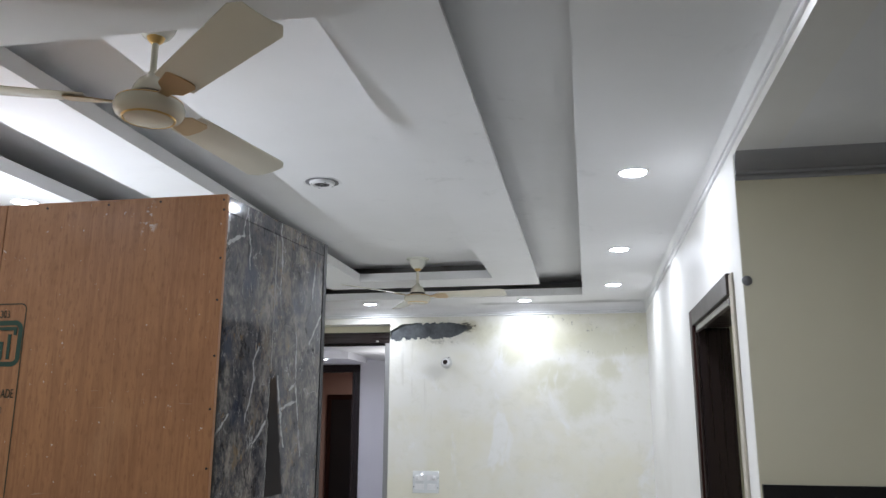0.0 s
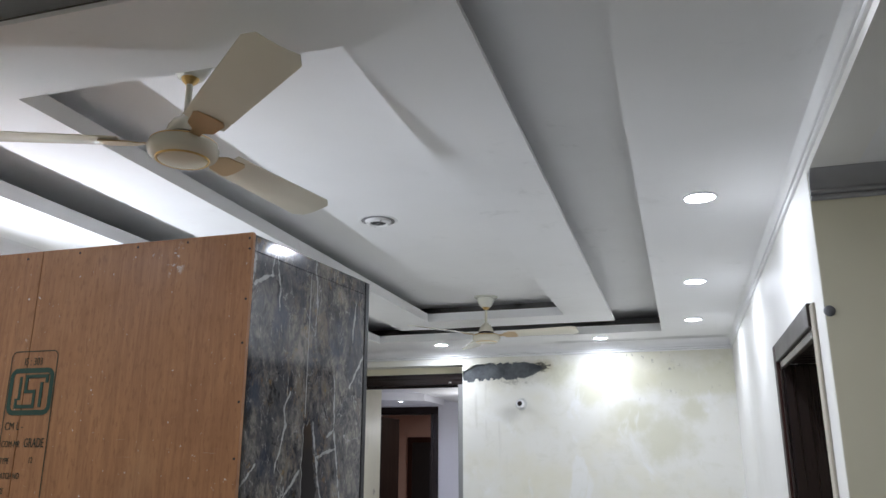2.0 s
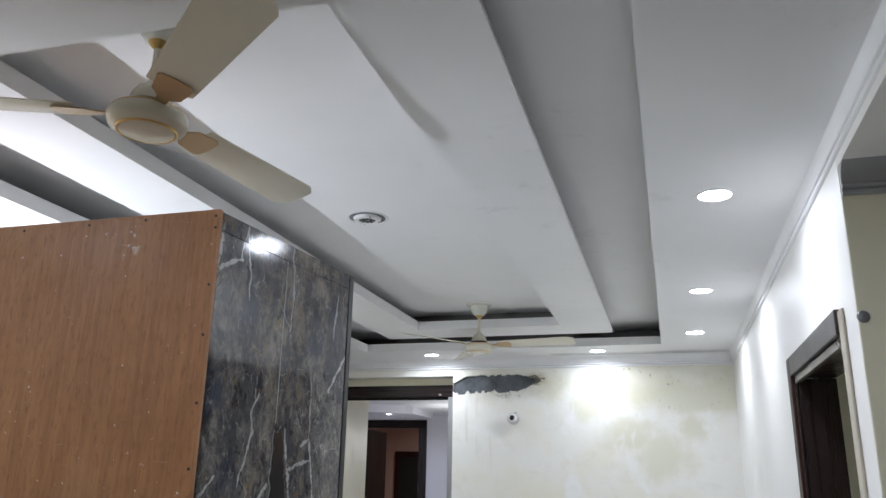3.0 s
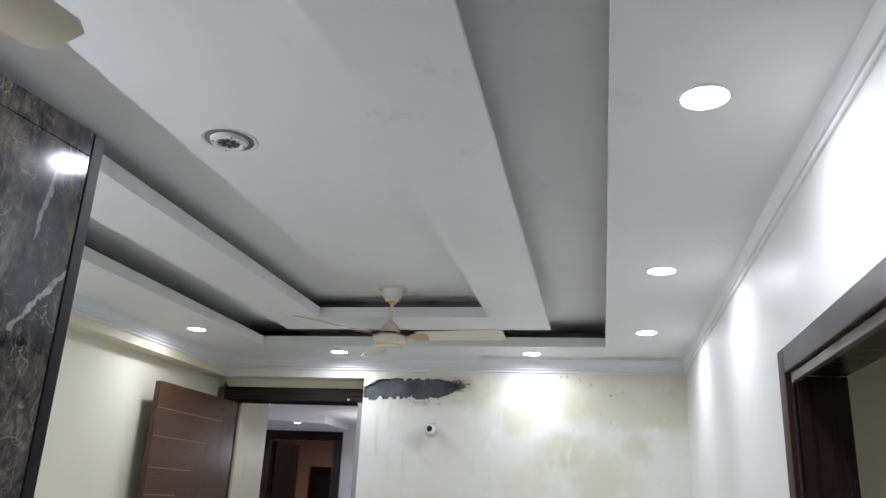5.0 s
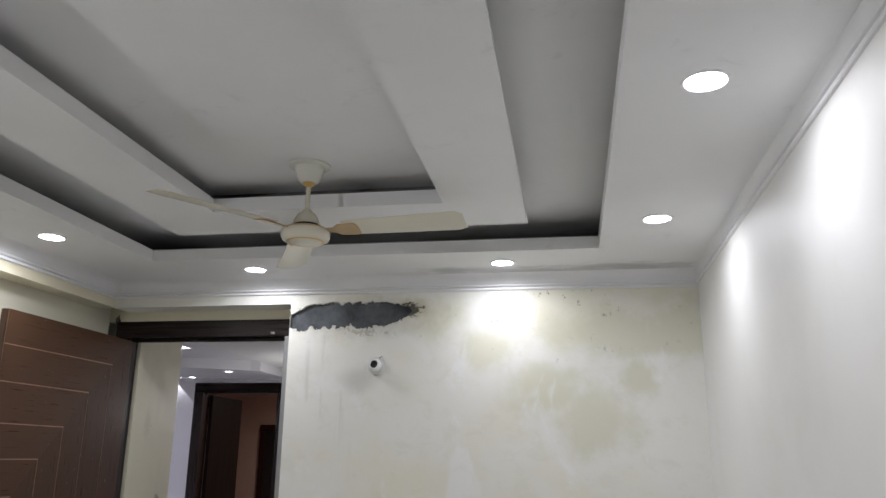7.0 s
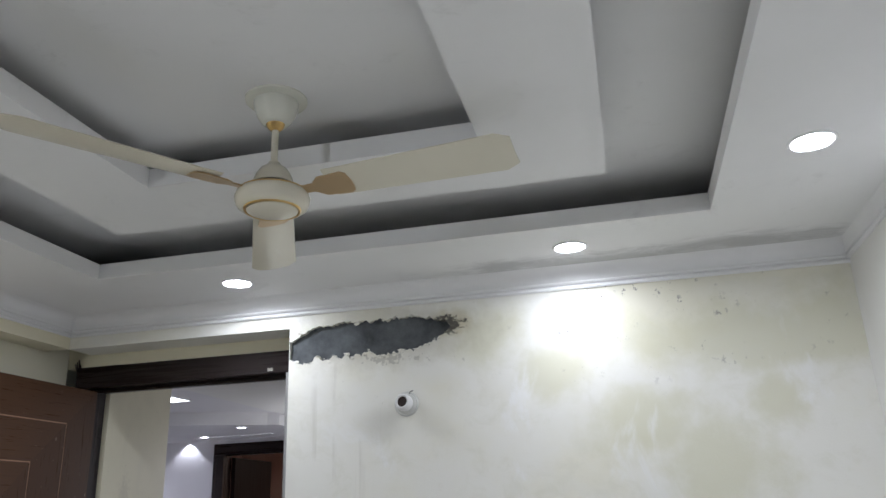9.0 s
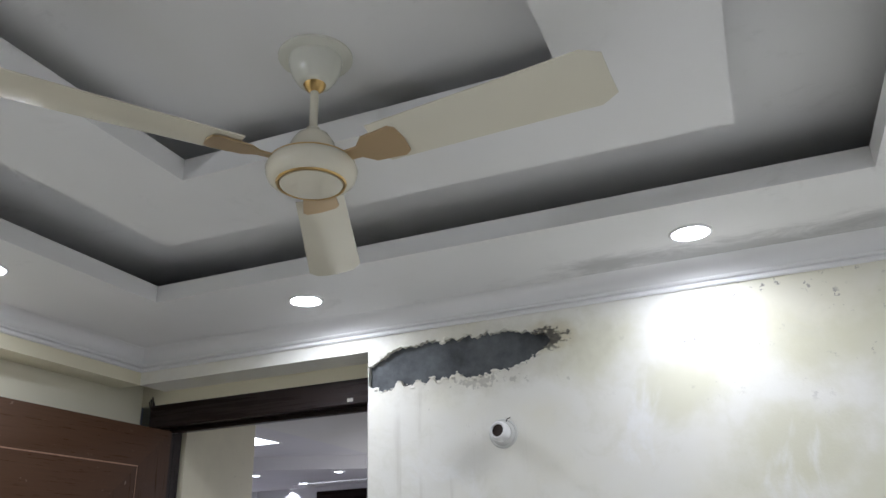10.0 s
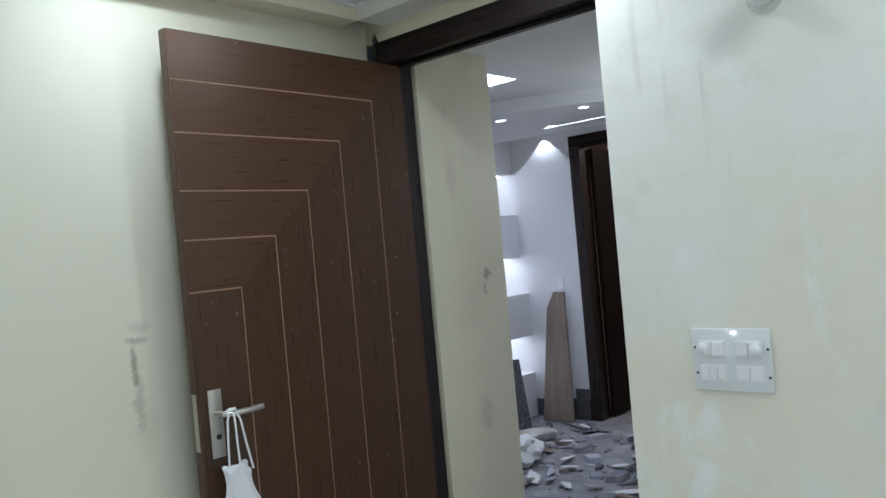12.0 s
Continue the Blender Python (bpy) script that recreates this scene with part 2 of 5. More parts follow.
def wood(name, dark, light, along, rough=0.35, fine=70, vary=0.25, relief=0.15, streak=0.35):
    """Straight-grained wood; along is the grain's axis."""
    m = mat(name, dark, rough)
    n = Nodes(m)
    s = {"x": (0.03, 1, 1), "y": (1, 0.03, 1), "z": (1, 1, 0.03)}[along]
    grain = n.noise(n.scaled(*s), fine, 6, 0.65, 0.4)
    wide = n.noise(n.scaled(*(v if v < 1 else 0.12 for v in s)), fine, 4, 0.6)
    c = n.mix(n.step(grain, 0.32, 0.7), dark, light)
    c = n.mix(n.step(wide, 0.4, 0.72, 0, streak), c, tuple(v * 0.6 for v in dark))
    worn = n.step(n.noise(n.co, 48, 3, 0.6), 0.70, 0.725)
    c = n.mix(n.math("MULTIPLY", worn, vary), c, (0.5, 0.42, 0.34))
    n.colour(c)
    n.rough(n.step(grain, 0.3, 0.7, rough - 0.08, rough + 0.12))
    n.bump(grain, relief, 0.001)
    return m


M_DOOR_H = wood("dark_veneer_across", (0.068, 0.0300, 0.0128), (0.086, 0.0385, 0.0168), "y", 0.34, 210, 0.2, 0.02, 0.05)
M_DOOR_V = wood("dark_veneer_upright", (0.055, 0.0240, 0.0104), (0.071, 0.0315, 0.0138), "z", 0.34, 210, 0.5, 0.02, 0.05)
M_CORE = wood("raw_wood_groove", (0.40, 0.24, 0.165), (0.50, 0.32, 0.22), "z", 0.6, 80)
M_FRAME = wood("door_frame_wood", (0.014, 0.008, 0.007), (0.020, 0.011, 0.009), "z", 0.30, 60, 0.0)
M_FRAME.node_tree.nodes["Principled BSDF"].inputs["Specular IOR Level"].default_value = 0.45
M_FRAME_H = wood("door_head_wood", (0.014, 0.008, 0.007), (0.020, 0.011, 0.009), "x", 0.30, 60, 0.0)
M_FRAME_H.node_tree.nodes["Principled BSDF"].inputs["Specular IOR Level"].default_value = 0.22
M_LEAF = wood("hall_door_veneer", (0.013, 0.008, 0.007), (0.018, 0.010, 0.009), "z", 0.42, 60, 0.0)
M_LEAF.node_tree.nodes["Principled BSDF"].inputs["Specular IOR Level"].default_value = 0.08
M_RED = wood("reddish_frame_wood", (0.026, 0.011, 0.0085), (0.046, 0.019, 0.0145), "z", 0.46, 60, 0.06)
M_RED.node_tree.nodes["Principled BSDF"].inputs["Specular IOR Level"].default_value = 0.2


def plywood():
    m = mat("plywood_face", (0.35, 0.17, 0.09), 0.5)
    n = Nodes(m)
    grain = n.noise(n.scaled(1, 1, 0.045), 75, 7, 0.70, 0.6)
    band = n.noise(n.scaled(1, 1, 0.16), 9, 5, 0.65, 0.8)
    blot = n.noise(n.co, 3.4, 7, 0.68)
    c = n.mix(n.step(grain, 0.30, 0.70), (0.300, 0.132, 0.055), (0.440, 0.212, 0.094))
    c = n.mix(n.step(band, 0.38, 0.68, 0, 0.55), c, (0.480, 0.238, 0.104))
    c = n.mix(n.step(blot, 0.46, 0.70, 0, 0.55), c, (0.285, 0.122, 0.046))
    fine = n.noise(n.scaled(1, 1, 0.25), 130, 4, 0.6)
    c = n.mix(n.step(fine, 0.50, 0.68, 0, 0.6), c, (0.25, 0.105, 0.043))
    pale = n.step(n.noise(n.scaled(1, 1, 0.5), 5.5, 5, 0.6), 0.54, 0.72, 0, 0.35)
    c = n.mix(pale, c, (0.50, 0.29, 0.155))
    drop = n.step(n.noise(n.co, 62, 3, 0.55), 0.685, 0.705)
    some = n.step(n.noise(n.co, 4.5, 3), 0.48, 0.58)
    drop = n.math("MAXIMUM", n.math("MULTIPLY", drop, some), n.step(n.noise(n.co, 95, 2, 0.5, 0.3), 0.735, 0.75))
    scrape = n.step(n.noise(n.scaled(0.6, 1, 7.0), 14, 5, 0.6, 0.5), 0.66, 0.74, 0, 0.3)
    smear = n.step(n.near(n.co, (-0.19, 2.025), 0.028, 0.055), 1.0, 0.3)
    smear = n.math("MULTIPLY", smear, n.step(n.noise(n.co, 48, 4, 0.7), 0.52, 0.60))
    c = n.mix(n.math("MAXIMUM", n.math("MAXIMUM", drop, smear), n.math("MULTIPLY", scrape, some)), c, (0.66, 0.60, 0.54))
    knot = n.step(n.noise(n.scaled(1, 1, 0.35), 24, 3, 0.5), 0.73, 0.77, 0, 0.4)
    c = n.mix(knot, c, (0.12, 0.045, 0.020))
    n.colour(c)
    n.rough(n.step(blot, 0.3, 0.7, 0.40, 0.62))
    n.bump(grain, 0.3, 0.0014)
    return m


M_PLY = plywood()


# veins of the marble end: distance along it and height of both ends, and width
VEINS = [(0.091, 2.105, 0.073, 2.028, 2), (0.075, 2.030, 0.020, 1.990, 4), (0.088, 2.095, 0.108, 1.995, 2), (0.106, 2.010, 0.110, 1.942, 2), (0.238, 2.105, 0.250, 1.990, 4), (0.253, 2.000, 0.246, 1.905, 2),
         (0.423, 2.030, 0.411, 1.914, 3), (0.467, 1.893, 0.404, 1.790, 4), (0.335, 1.815, 0.339, 1.680, 2), (0.338, 1.690, 0.375, 1.480, 3)]
FORKS = [(0.163, 1.758, 0.141, 1.715, 3), (0.140, 1.725, 0.148, 1.670, 2), (0.148, 1.680, 0.122, 1.570, 3), (0.340, 1.684, 0.308, 1.655, 3), (0.272, 1.606, 0.344, 1.624, 4), (0.249, 1.690, 0.292, 1.505, 3),
         (0.208, 1.568, 0.150, 1.508, 5), (0.015, 2.060, 0.012, 1.975, 6), (0.058, 1.588, 0.005, 1.536, 3), (0.196, 1.975, 0.246, 1.910, 1)]


def marble():
    m = mat("dark_veined_marble", (0.07, 0.07, 0.08), 0.08, 0.0, 0.5)
    n = Nodes(m)
    tall = n.scaled(1, 1, 0.62)
    cloud = n.noise(tall, 17.0, 7, 0.80, 0.4)
    broad = n.noise(n.scaled(1, 1, 0.6), 4.2, 4, 0.6)
    fine = n.noise(n.scaled(1, 1, 0.55), 46.0, 8, 0.78, 0.7)
    mixed = n.math("ADD", n.math("MULTIPLY", cloud, 0.62), n.math("MULTIPLY", fine, 0.38))
    body = n.ramp(mixed, (0.40, (0.024, 0.023, 0.025)), (0.455, (0.074, 0.073, 0.077)), (0.51, (0.150, 0.140, 0.129)), (0.58, (0.34, 0.305, 0.265)))
    body = n.mix(n.step(broad, 0.40, 0.60, 0.45, 1.0), (0.066, 0.069, 0.082), body)
    blue = n.step(n.noise(n.scaled(1, 1, 0.7), 7.0, 4, 0.6), 0.54, 0.68, 0, 0.6)
    body = n.mix(blue, body, (0.055, 0.068, 0.105))
    black = n.step(n.noise(n.scaled(1, 1, 0.6), 31.0, 6, 0.72, 0.5), 0.56, 0.63, 0, 0.75)
    body = n.mix(black, body, (0.014, 0.014, 0.016))
    zone = n.step(n.noise(n.scaled(1, 1, 0.5), 5.3, 3), 0.40, 0.55)
    rust = n.step(n.noise(n.scaled(1.1, 1.1, 0.6), 25.0, 7, 0.78, 0.5), 0.52, 0.60)
    c = n.mix(n.math("MULTIPLY", n.math("MULTIPLY", rust, zone), 0.75), body, (0.25, 0.205, 0.160))
    gold = n.step(n.noise(n.scaled(1.2, 1.2, 0.8), 27, 5, 0.74, 0.3), 0.57, 0.65)
    c = n.mix(n.math("MULTIPLY", n.math("MULTIPLY", gold, zone), 0.55), c, (0.33, 0.205, 0.082))
    fleck = n.step(n.noise(n.scaled(1.3, 1.3, 0.5), 52, 7, 0.80, 0.6), 0.61, 0.66)
    c = n.mix(n.math("MULTIPLY", fleck, 0.8), c, (0.48, 0.46, 0.43))
    # small broken threads: cell borders of bent space, kept here and there
    wob = n.t.nodes.new("ShaderNodeTexNoise")
    wob.inputs["Scale"].default_value, wob.inputs["Detail"].default_value = 14.0, 6
    n.link(n.co, wob.inputs["Vector"])
    for scale, off, width, keep, strength in ((8.0, 3.1, 0.004, 0.47, 0.7), (15.0, 7.7, 0.009, 0.46, 0.85), (27.0, 1.7, 0.014, 0.48, 0.75), (44.0, 5.3, 0.020, 0.50, 0.6)):
        shift = n.t.nodes.new("ShaderNodeMapping")
        shift.inputs["Location"].default_value = (off, off * 0.7, off * 1.3)
        shift.inputs["Scale"].default_value = (1, 1, 0.42)
        n.link(n.co, shift.inputs[0])
        bend = n.mix(0.035, shift.outputs[0], wob.outputs["Color"], "LINEAR_LIGHT")
        v = n.t.nodes.new("ShaderNodeTexVoronoi")
        v.feature = "DISTANCE_TO_EDGE"
        v.inputs["Scale"].default_value = scale
        n.link(bend, v.inputs["Vector"])
        thick = n.step(n.noise(n.co, 21, 4, 0.6), 0.40, 0.75, -0.004, width * 1.5)
        vein = n.step(n.math("SUBTRACT", v.outputs["Distance"], thick), 0.008, -0.008)
        mask = n.step(n.noise(n.scaled(1, 1, 0.6), 9.5 + off, 4, 0.6), keep, keep + 0.07)
        c = n.mix(n.math("MULTIPLY", n.math("MULTIPLY", vein, mask), strength), c, (0.50, 0.49, 0.47))
    # the long white veins
    sep = n.t.nodes.new("ShaderNodeSeparateXYZ")
    n.link(n.co, sep.inputs[0])
    u, z = n.math("DIVIDE", sep.outputs[1], 1.105 * math.cos(radians(6.1))), n.math("ADD", n.math("DIVIDE", n.math("SUBTRACT", sep.outputs[2], 1.6), 0.94), 1.6)
    sway = n.math("MULTIPLY", n.math("SUBTRACT", n.noise(n.co, 26, 5, 0.65), 0.5), 0.026)
    uu, zz = n.math("ADD", u, sway), n.math("ADD", z, n.math("MULTIPLY", n.math("SUBTRACT", n.noise(n.co, 17, 3), 0.5), 0.03))
    swell = n.step(n.noise(n.co, 33, 4, 0.65), 0.36, 0.68, 0.35, 1.5)
    white = None
    for ua, za, ub, zb, w in VEINS + FORKS:
        run = math.hypot(ub - ua, zb - za)
        du, dz = (ub - ua) / run, (zb - za) / run
        along = n.math("ADD", n.math("MULTIPLY", n.math("SUBTRACT", uu, ua), du), n.math("MULTIPLY", n.math("SUBTRACT", zz, za), dz))
        off = n.math("ABSOLUTE", n.math("SUBTRACT", n.math("MULTIPLY", n.math("SUBTRACT", uu, ua), dz), n.math("MULTIPLY", n.math("SUBTRACT", zz, za), du)))
        past = n.math("MAXIMUM", n.math("SUBTRACT", n.math("ABSOLUTE", n.math("SUBTRACT", along, run / 2)), run / 2), 0.0)
        d = n.math("SUBTRACT", n.math("ADD", off, past), n.math("MULTIPLY", swell, 0.0009 * w))
        line = n.step(d, 0.0010, -0.0008)
        white = line if white is None else n.math("MAXIMUM", white, line)
    c = n.mix(n.math("MULTIPLY", white, n.step(n.noise(n.co, 60, 3), 0.34, 0.5, 0.45, 0.95)), c, (0.52, 0.52, 0.50))
    # grime along the plywood edge
    grime = n.math("MULTIPLY", n.step(n.math("ADD", u, sway), 0.032, 0.012), n.step(n.math("ADD", z, n.math("MULTIPLY", sway, 4.0)), 1.86, 1.80))
    c = n.mix(n.math("MULTIPLY", grime, 0.8), c, (0.015, 0.013, 0.012))
    n.colour(c)
    n.rough(n.step(n.noise(n.co, 9, 5), 0.35, 0.7, 0.06, 0.13))
    n.bump(n.noise(n.co, 2.5, 2), 0.03, 0.002)
    return m


M_MARBLE = marble()
M_BROKEN = paint("broken_marble_core", (0.016, 0.012, 0.010), (0.16, 0.095, 0.045), 0.9, 0.8)
M_PLASTER_RIM = paint("white_chipped_rim", (0.55, 0.54, 0.51), (0.36, 0.34, 0.30), 0.8)
# plaster-edged near jamb, its pale grazing sheen painted into the beige
M_SHEEN_JAMB = paint("plastered_wood_sheen", (0.46, 0.42, 0.34), (0.17, 0.14, 0.11), 0.45, 0.6)
M_DUSTY_H = paint("dusty_brown_wood", (0.125, 0.103, 0.088), (0.045, 0.028, 0.022), 0.27, 0.6)
M_DUSTY_H.node_tree.nodes["Principled BSDF"].inputs["Specular IOR Level"].default_value = 0.9
M_LACQUER = paint("dark_lacquered_head", (0.040, 0.031, 0.026), (0.026, 0.018, 0.014), 0.34, 0.6)
M_LACQUER.node_tree.nodes["Principled BSDF"].inputs["Specular IOR Level"].default_value = 0.28
# pale wall strip in shadow: its shade is put into this grey
M_REVEAL_SHADE = paint("reveal_shade_grey", (0.34, 0.34, 0.33), (0.26, 0.26, 0.25), 0.7)
M_GREYPLUG = paint("grey_plastic", (0.16, 0.16, 0.165), (0.08, 0.08, 0.08), 0.5)
# bay cornice, a darker grey than the other cornices
M_BAYTRIM = paint("dark_grey_bay_cornice", (0.36, 0.36, 0.365), (0.25, 0.25, 0.255), 0.7, 0.5)
M_MEDGE = mat("marble_edge", (0.018, 0.018, 0.020), 0.35)


def cement():
    m = mat("bare_cement", (0.2, 0.21, 0.22), 0.9)
    n = Nodes(m)
    c = n.ramp(n.noise(n.co, 9, 7, 0.65), (0.3, (0.05, 0.053, 0.057)), (0.55, (0.11, 0.12, 0.128)), (0.75, (0.17, 0.182, 0.19)))
    n.colour(c)
    n.bump(n.noise(n.co, 45, 6, 0.7), 0.6, 0.006)
    return m


M_CEMENT = cement()


def granite():
    m = mat("grey_granite_tile", (0.1, 0.1, 0.1), 0.25)
    n = Nodes(m)
    c = n.ramp(n.noise(n.co, 60, 6, 0.75), (0.35, (0.03, 0.03, 0.035)), (0.55, (0.11, 0.11, 0.12)), (0.7, (0.26, 0.26, 0.28)))
    n.colour(c)
    return m


M_GRANITE = granite()
M_BLACK_TILE = mat("black_granite", (0.012, 0.012, 0.014), 0.18)


def rubble_mat():
    m = mat("building_rubble", (0.4, 0.4, 0.42), 0.9)
    n = Nodes(m)
    r = n.random()
    c = n.ramp(r, (0.0, (0.05, 0.05, 0.06)), (0.35, (0.22, 0.22, 0.26)), (0.72, (0.52, 0.52, 0.60)), (0.97, (0.22, 0.17, 0.14)))
    c = n.mix(n.step(n.noise(n.co, 12, 5), 0.4, 0.7, 0, 0.5), c, (0.5, 0.5, 0.52))
    n.colour(c)
    n.bump(n.noise(n.co, 40, 5), 0.5, 0.004)
    return m


M_RUBBLE = rubble_mat()


def dusty_floor():
    m = mat("dusty_floor", (0.45, 0.45, 0.47), 0.8)
    n = Nodes(m)
    c = n.ramp(n.noise(n.co, 3.5, 8, 0.7), (0.3, (0.14, 0.14, 0.15)), (0.55, (0.30, 0.30, 0.32)), (0.75, (0.45, 0.45, 0.46)))
    n.colour(c)
    n.bump(n.noise(n.co, 25, 6), 0.5, 0.006)
    return m


M_FLOOR = dusty_floor()
M_TILE = paint("pale_floor", (0.68, 0.67, 0.64), (0.56, 0.54, 0.51), 0.45, 0.5)


def ivory_enamel():
    m = mat("ivory_enamel", (0.66, 0.60, 0.44), 0.2)
    n = Nodes(m)
    d = n.noise(n.co, 7, 3, 0.5)
    n.colour(n.mix(n.step(d, 0.35, 0.8, 0, 0.15), (0.73, 0.695, 0.575), (0.64, 0.59, 0.46)))
    return m


M_IVORY = ivory_enamel()
M_CANOPY = mat("white_plastic_canopy", (0.74, 0.74, 0.66), 0.22)
M_GOLD = mat("gold_trim", (0.62, 0.42, 0.17), 0.28, 1.0)
M_BRACKET = mat("champagne_bracket", (0.52, 0.38, 0.22), 0.35, 0.6)
M_DARKGAP = mat("dark_motor_gap", (0.03, 0.025, 0.02), 0.6)
M_PLASTIC = mat("white_plastic", (0.80, 0.80, 0.80), 0.3)
M_BASE = mat("greyed_plastic", (0.60, 0.60, 0.57), 0.35)
M_CLEAR = mat("milky_cover_plastic", (0.72, 0.74, 0.74), 0.12)
M_SCREW = mat("black_screw", (0.02, 0.02, 0.02), 0.5)
M_STEEL = mat("satin_steel", (0.58, 0.56, 0.52), 0.38, 1.0)
M_CLOTH = paint("white_cloth", (0.78, 0.78, 0.79), (0.66, 0.66, 0.68), 0.9)
M_BROWN = mat("brown_hole", (0.022, 0.009, 0.006), 0.6)
M_GREEN = mat("green_stencil_ink", (0.030, 0.070, 0.048), 0.75)
M_INK = mat("dark_stencil_ink", (0.055, 0.055, 0.035), 0.75)
M_BOARD = wood("old_plank", (0.20, 0.15, 0.12), (0.30, 0.24, 0.20), "z", 0.7, 60)


def lit(name, strength, colour=LED):
    m = mat(name, colour, 0.5)
    b = m.node_tree.nodes["Principled BSDF"]
    b.inputs["Emission Color"].default_value = (*colour, 1)
    b.inputs["Emission Strength"].default_value = strength
    return m


M_LIT = lit("lit_diffuser", 45.0)
M_LIT_HALL = lit("lit_hall_diffuser", 12.0, (0.82, 0.86, 1.0))
M_STRIP = lit("lit_strip", 6.0, (0.86, 0.89, 1.0))


# ---- mesh helpers ----
def bm_box(bm, x0, x1, y0, y1, z0, z1, bevel=0.0):
    v = [bm.verts.new((x, y, z)) for x in (x0, x1) for y in (y0, y1) for z in (z0, z1)]
    f = [bm.faces.new([v[i] for i in q]) for q in ((0, 1, 3, 2), (4, 6, 7, 5), (0, 4, 5, 1), (2, 3, 7, 6), (0, 2, 6, 4), (1, 5, 7, 3))]
    if bevel:
        edges = list({e for q in f for e in q.edges})
        bmesh.ops.bevel(bm, geom=edges, offset=bevel, segments=2, affect="EDGES", profile=0.5)


def boxes(*rows, bevel=0.0):
    bm = bmesh.new()
    for r in rows:
        bm_box(bm, *r, bevel=bevel)
    return bm


def lathe(profile, segs=32, at=(0, 0, 0)):
    """A turned solid about z: profile of (radius, height)."""
    bm = bmesh.new()
    rings = []
    for r, z in profile:
        if r < 1e-6:
            rings.append([bm.verts.new((at[0], at[1], at[2] + z))])
        else:
            rings.append([bm.verts.new((at[0] + r * math.cos(2 * math.pi * i / segs), at[1] + r * math.sin(2 * math.pi * i / segs), at[2] + z)) for i in range(segs)])
    for a, b in zip(rings, rings[1:]):
        for i in range(segs):
            j = (i + 1) % segs
            if len(a) == 1 and len(b) > 1:
                bm.faces.new((a[0], b[i], b[j]))
            elif len(b) == 1 and len(a) > 1:
                bm.faces.new((a[i], a[j], b[0]))
            elif len(a) > 1:
                bm.faces.new((a[i], a[j], b[j], b[i]))
    bmesh.ops.recalc_face_normals(bm, faces=bm.faces)
    return bm


def prism(points, axis, lo, hi, bevel=0.0):
    """A flat outline in the two other axes, pushed from lo to hi along axis."""
    bm = bmesh.new()
    put = {"x": lambda a, b, c: (c, a, b), "y": lambda a, b, c: (a, c, b), "z": lambda a, b, c: (a, b, c)}[axis]
    low = [bm.verts.new(put(a, b, lo)) for a, b in points]
    high = [bm.verts.new(put(a, b, hi)) for a, b in points]
    bm.faces.new(low), bm.faces.new(high)
    for i in range(len(low)):
        j = (i + 1) % len(low)
        bm.faces.new((low[i], low[j], high[j], high[i]))
    bmesh.ops.recalc_face_normals(bm, faces=bm.faces)
    if bevel:
        bmesh.ops.bevel(bm, geom=list(bm.edges), offset=bevel, segments=2, affect="EDGES", profile=0.5)
    return bm


def tube(points, radius, segs=10):
    bm = bmesh.new()
    pts = [Vector(p) for p in points]
    rings = []
    for i, p in enumerate(pts):
        d = (pts[min(i + 1, len(pts) - 1)] - pts[max(i - 1, 0)]).normalized()
        u = d.cross(Vector((0.31, 0.2, 0.93))).normalized()
        w = d.cross(u)
        rings.append([bm.verts.new(p + radius * (math.cos(a) * u + math.sin(a) * w)) for a in (2 * math.pi * k / segs for k in range(segs))])
    for a, b in zip(rings, rings[1:]):
        for i in range(segs):
            j = (i + 1) % segs
            bm.faces.new((a[i], a[j], b[j], b[i]))
    bm.faces.new(rings[0]), bm.faces.new(rings[-1])
    bmesh.ops.recalc_face_normals(bm, faces=bm.faces)
    return bm


def mesh_of(name, bm, material, smooth=False):
    me = bpy.data.meshes.new(name)
    bmesh.ops.recalc_face_normals(bm, faces=bm.faces)
    bm.to_mesh(me)
    bm.free()
    me.materials.append(material)
    if smooth:
        for p in me.polygons:
            p.use_smooth = True
        me.set_sharp_from_angle(angle=radians(38))
    return me


def part(name, bm, material, parent=None, label="", smooth=False):
    ob = new(name, mesh_of(name, bm, material, smooth))
    ob.parent = parent
    if label:
        ob["label"] = label
    return ob


def structure(name, bm, material, label, category):
    return tagged(part(name, bm, material), label, category, kind="structure")


def thing(name, x, y, z, label, category, group=""):
    e = new(name)
    e.location = (x, y, z)
    e.empty_display_size = 0.05
    return tagged(e, label, category, group)


# ---- setting: the room ----
EAST, NORTH, WEST, BEAM, SOUTH = 0.466, 6.06, -2.658, -2.548, -1.7
CEIL, RING, SLAB = 2.466, 2.504, 2.622
LIP = 0.055

structure("floor", boxes((-5.2, 3.6, -1.9, 12.2, -0.12, -0.004)), M_FLOOR, "grey dusty floor under building work", "floor")
structure("floor_room", boxes((WEST, EAST, SOUTH, NORTH, -0.003, 0.0)), M_TILE, "pale dusty floor of the room", "floor")


def frame_boxes(x0, x1, y0, y1, w, z0, z1):
    """Four butted boxes that lie outside the rectangle, w wide."""
    return [(x0 - w, x0, y0 - w, y1 + w, z0, z1), (x1, x1 + w, y0 - w, y1 + w, z0, z1), (x0, x1, y0 - w, y0, z0, z1), (x0, x1, y1, y1 + w, z0, z1)]


LX0, LX1, LY0, LY1 = -2.09, -0.009, 0.994, 5.606
RX0, RX1, RY0, RY1 = -1.813, -0.299, 1.276, 5.328
IX0, IX1, IY0, IY1 = -1.515, -0.598, 1.566, 5.030
rows = [(WEST - 0.1, EAST + 0.1, SOUTH, NORTH + 0.1, SLAB, SLAB + 0.12)]
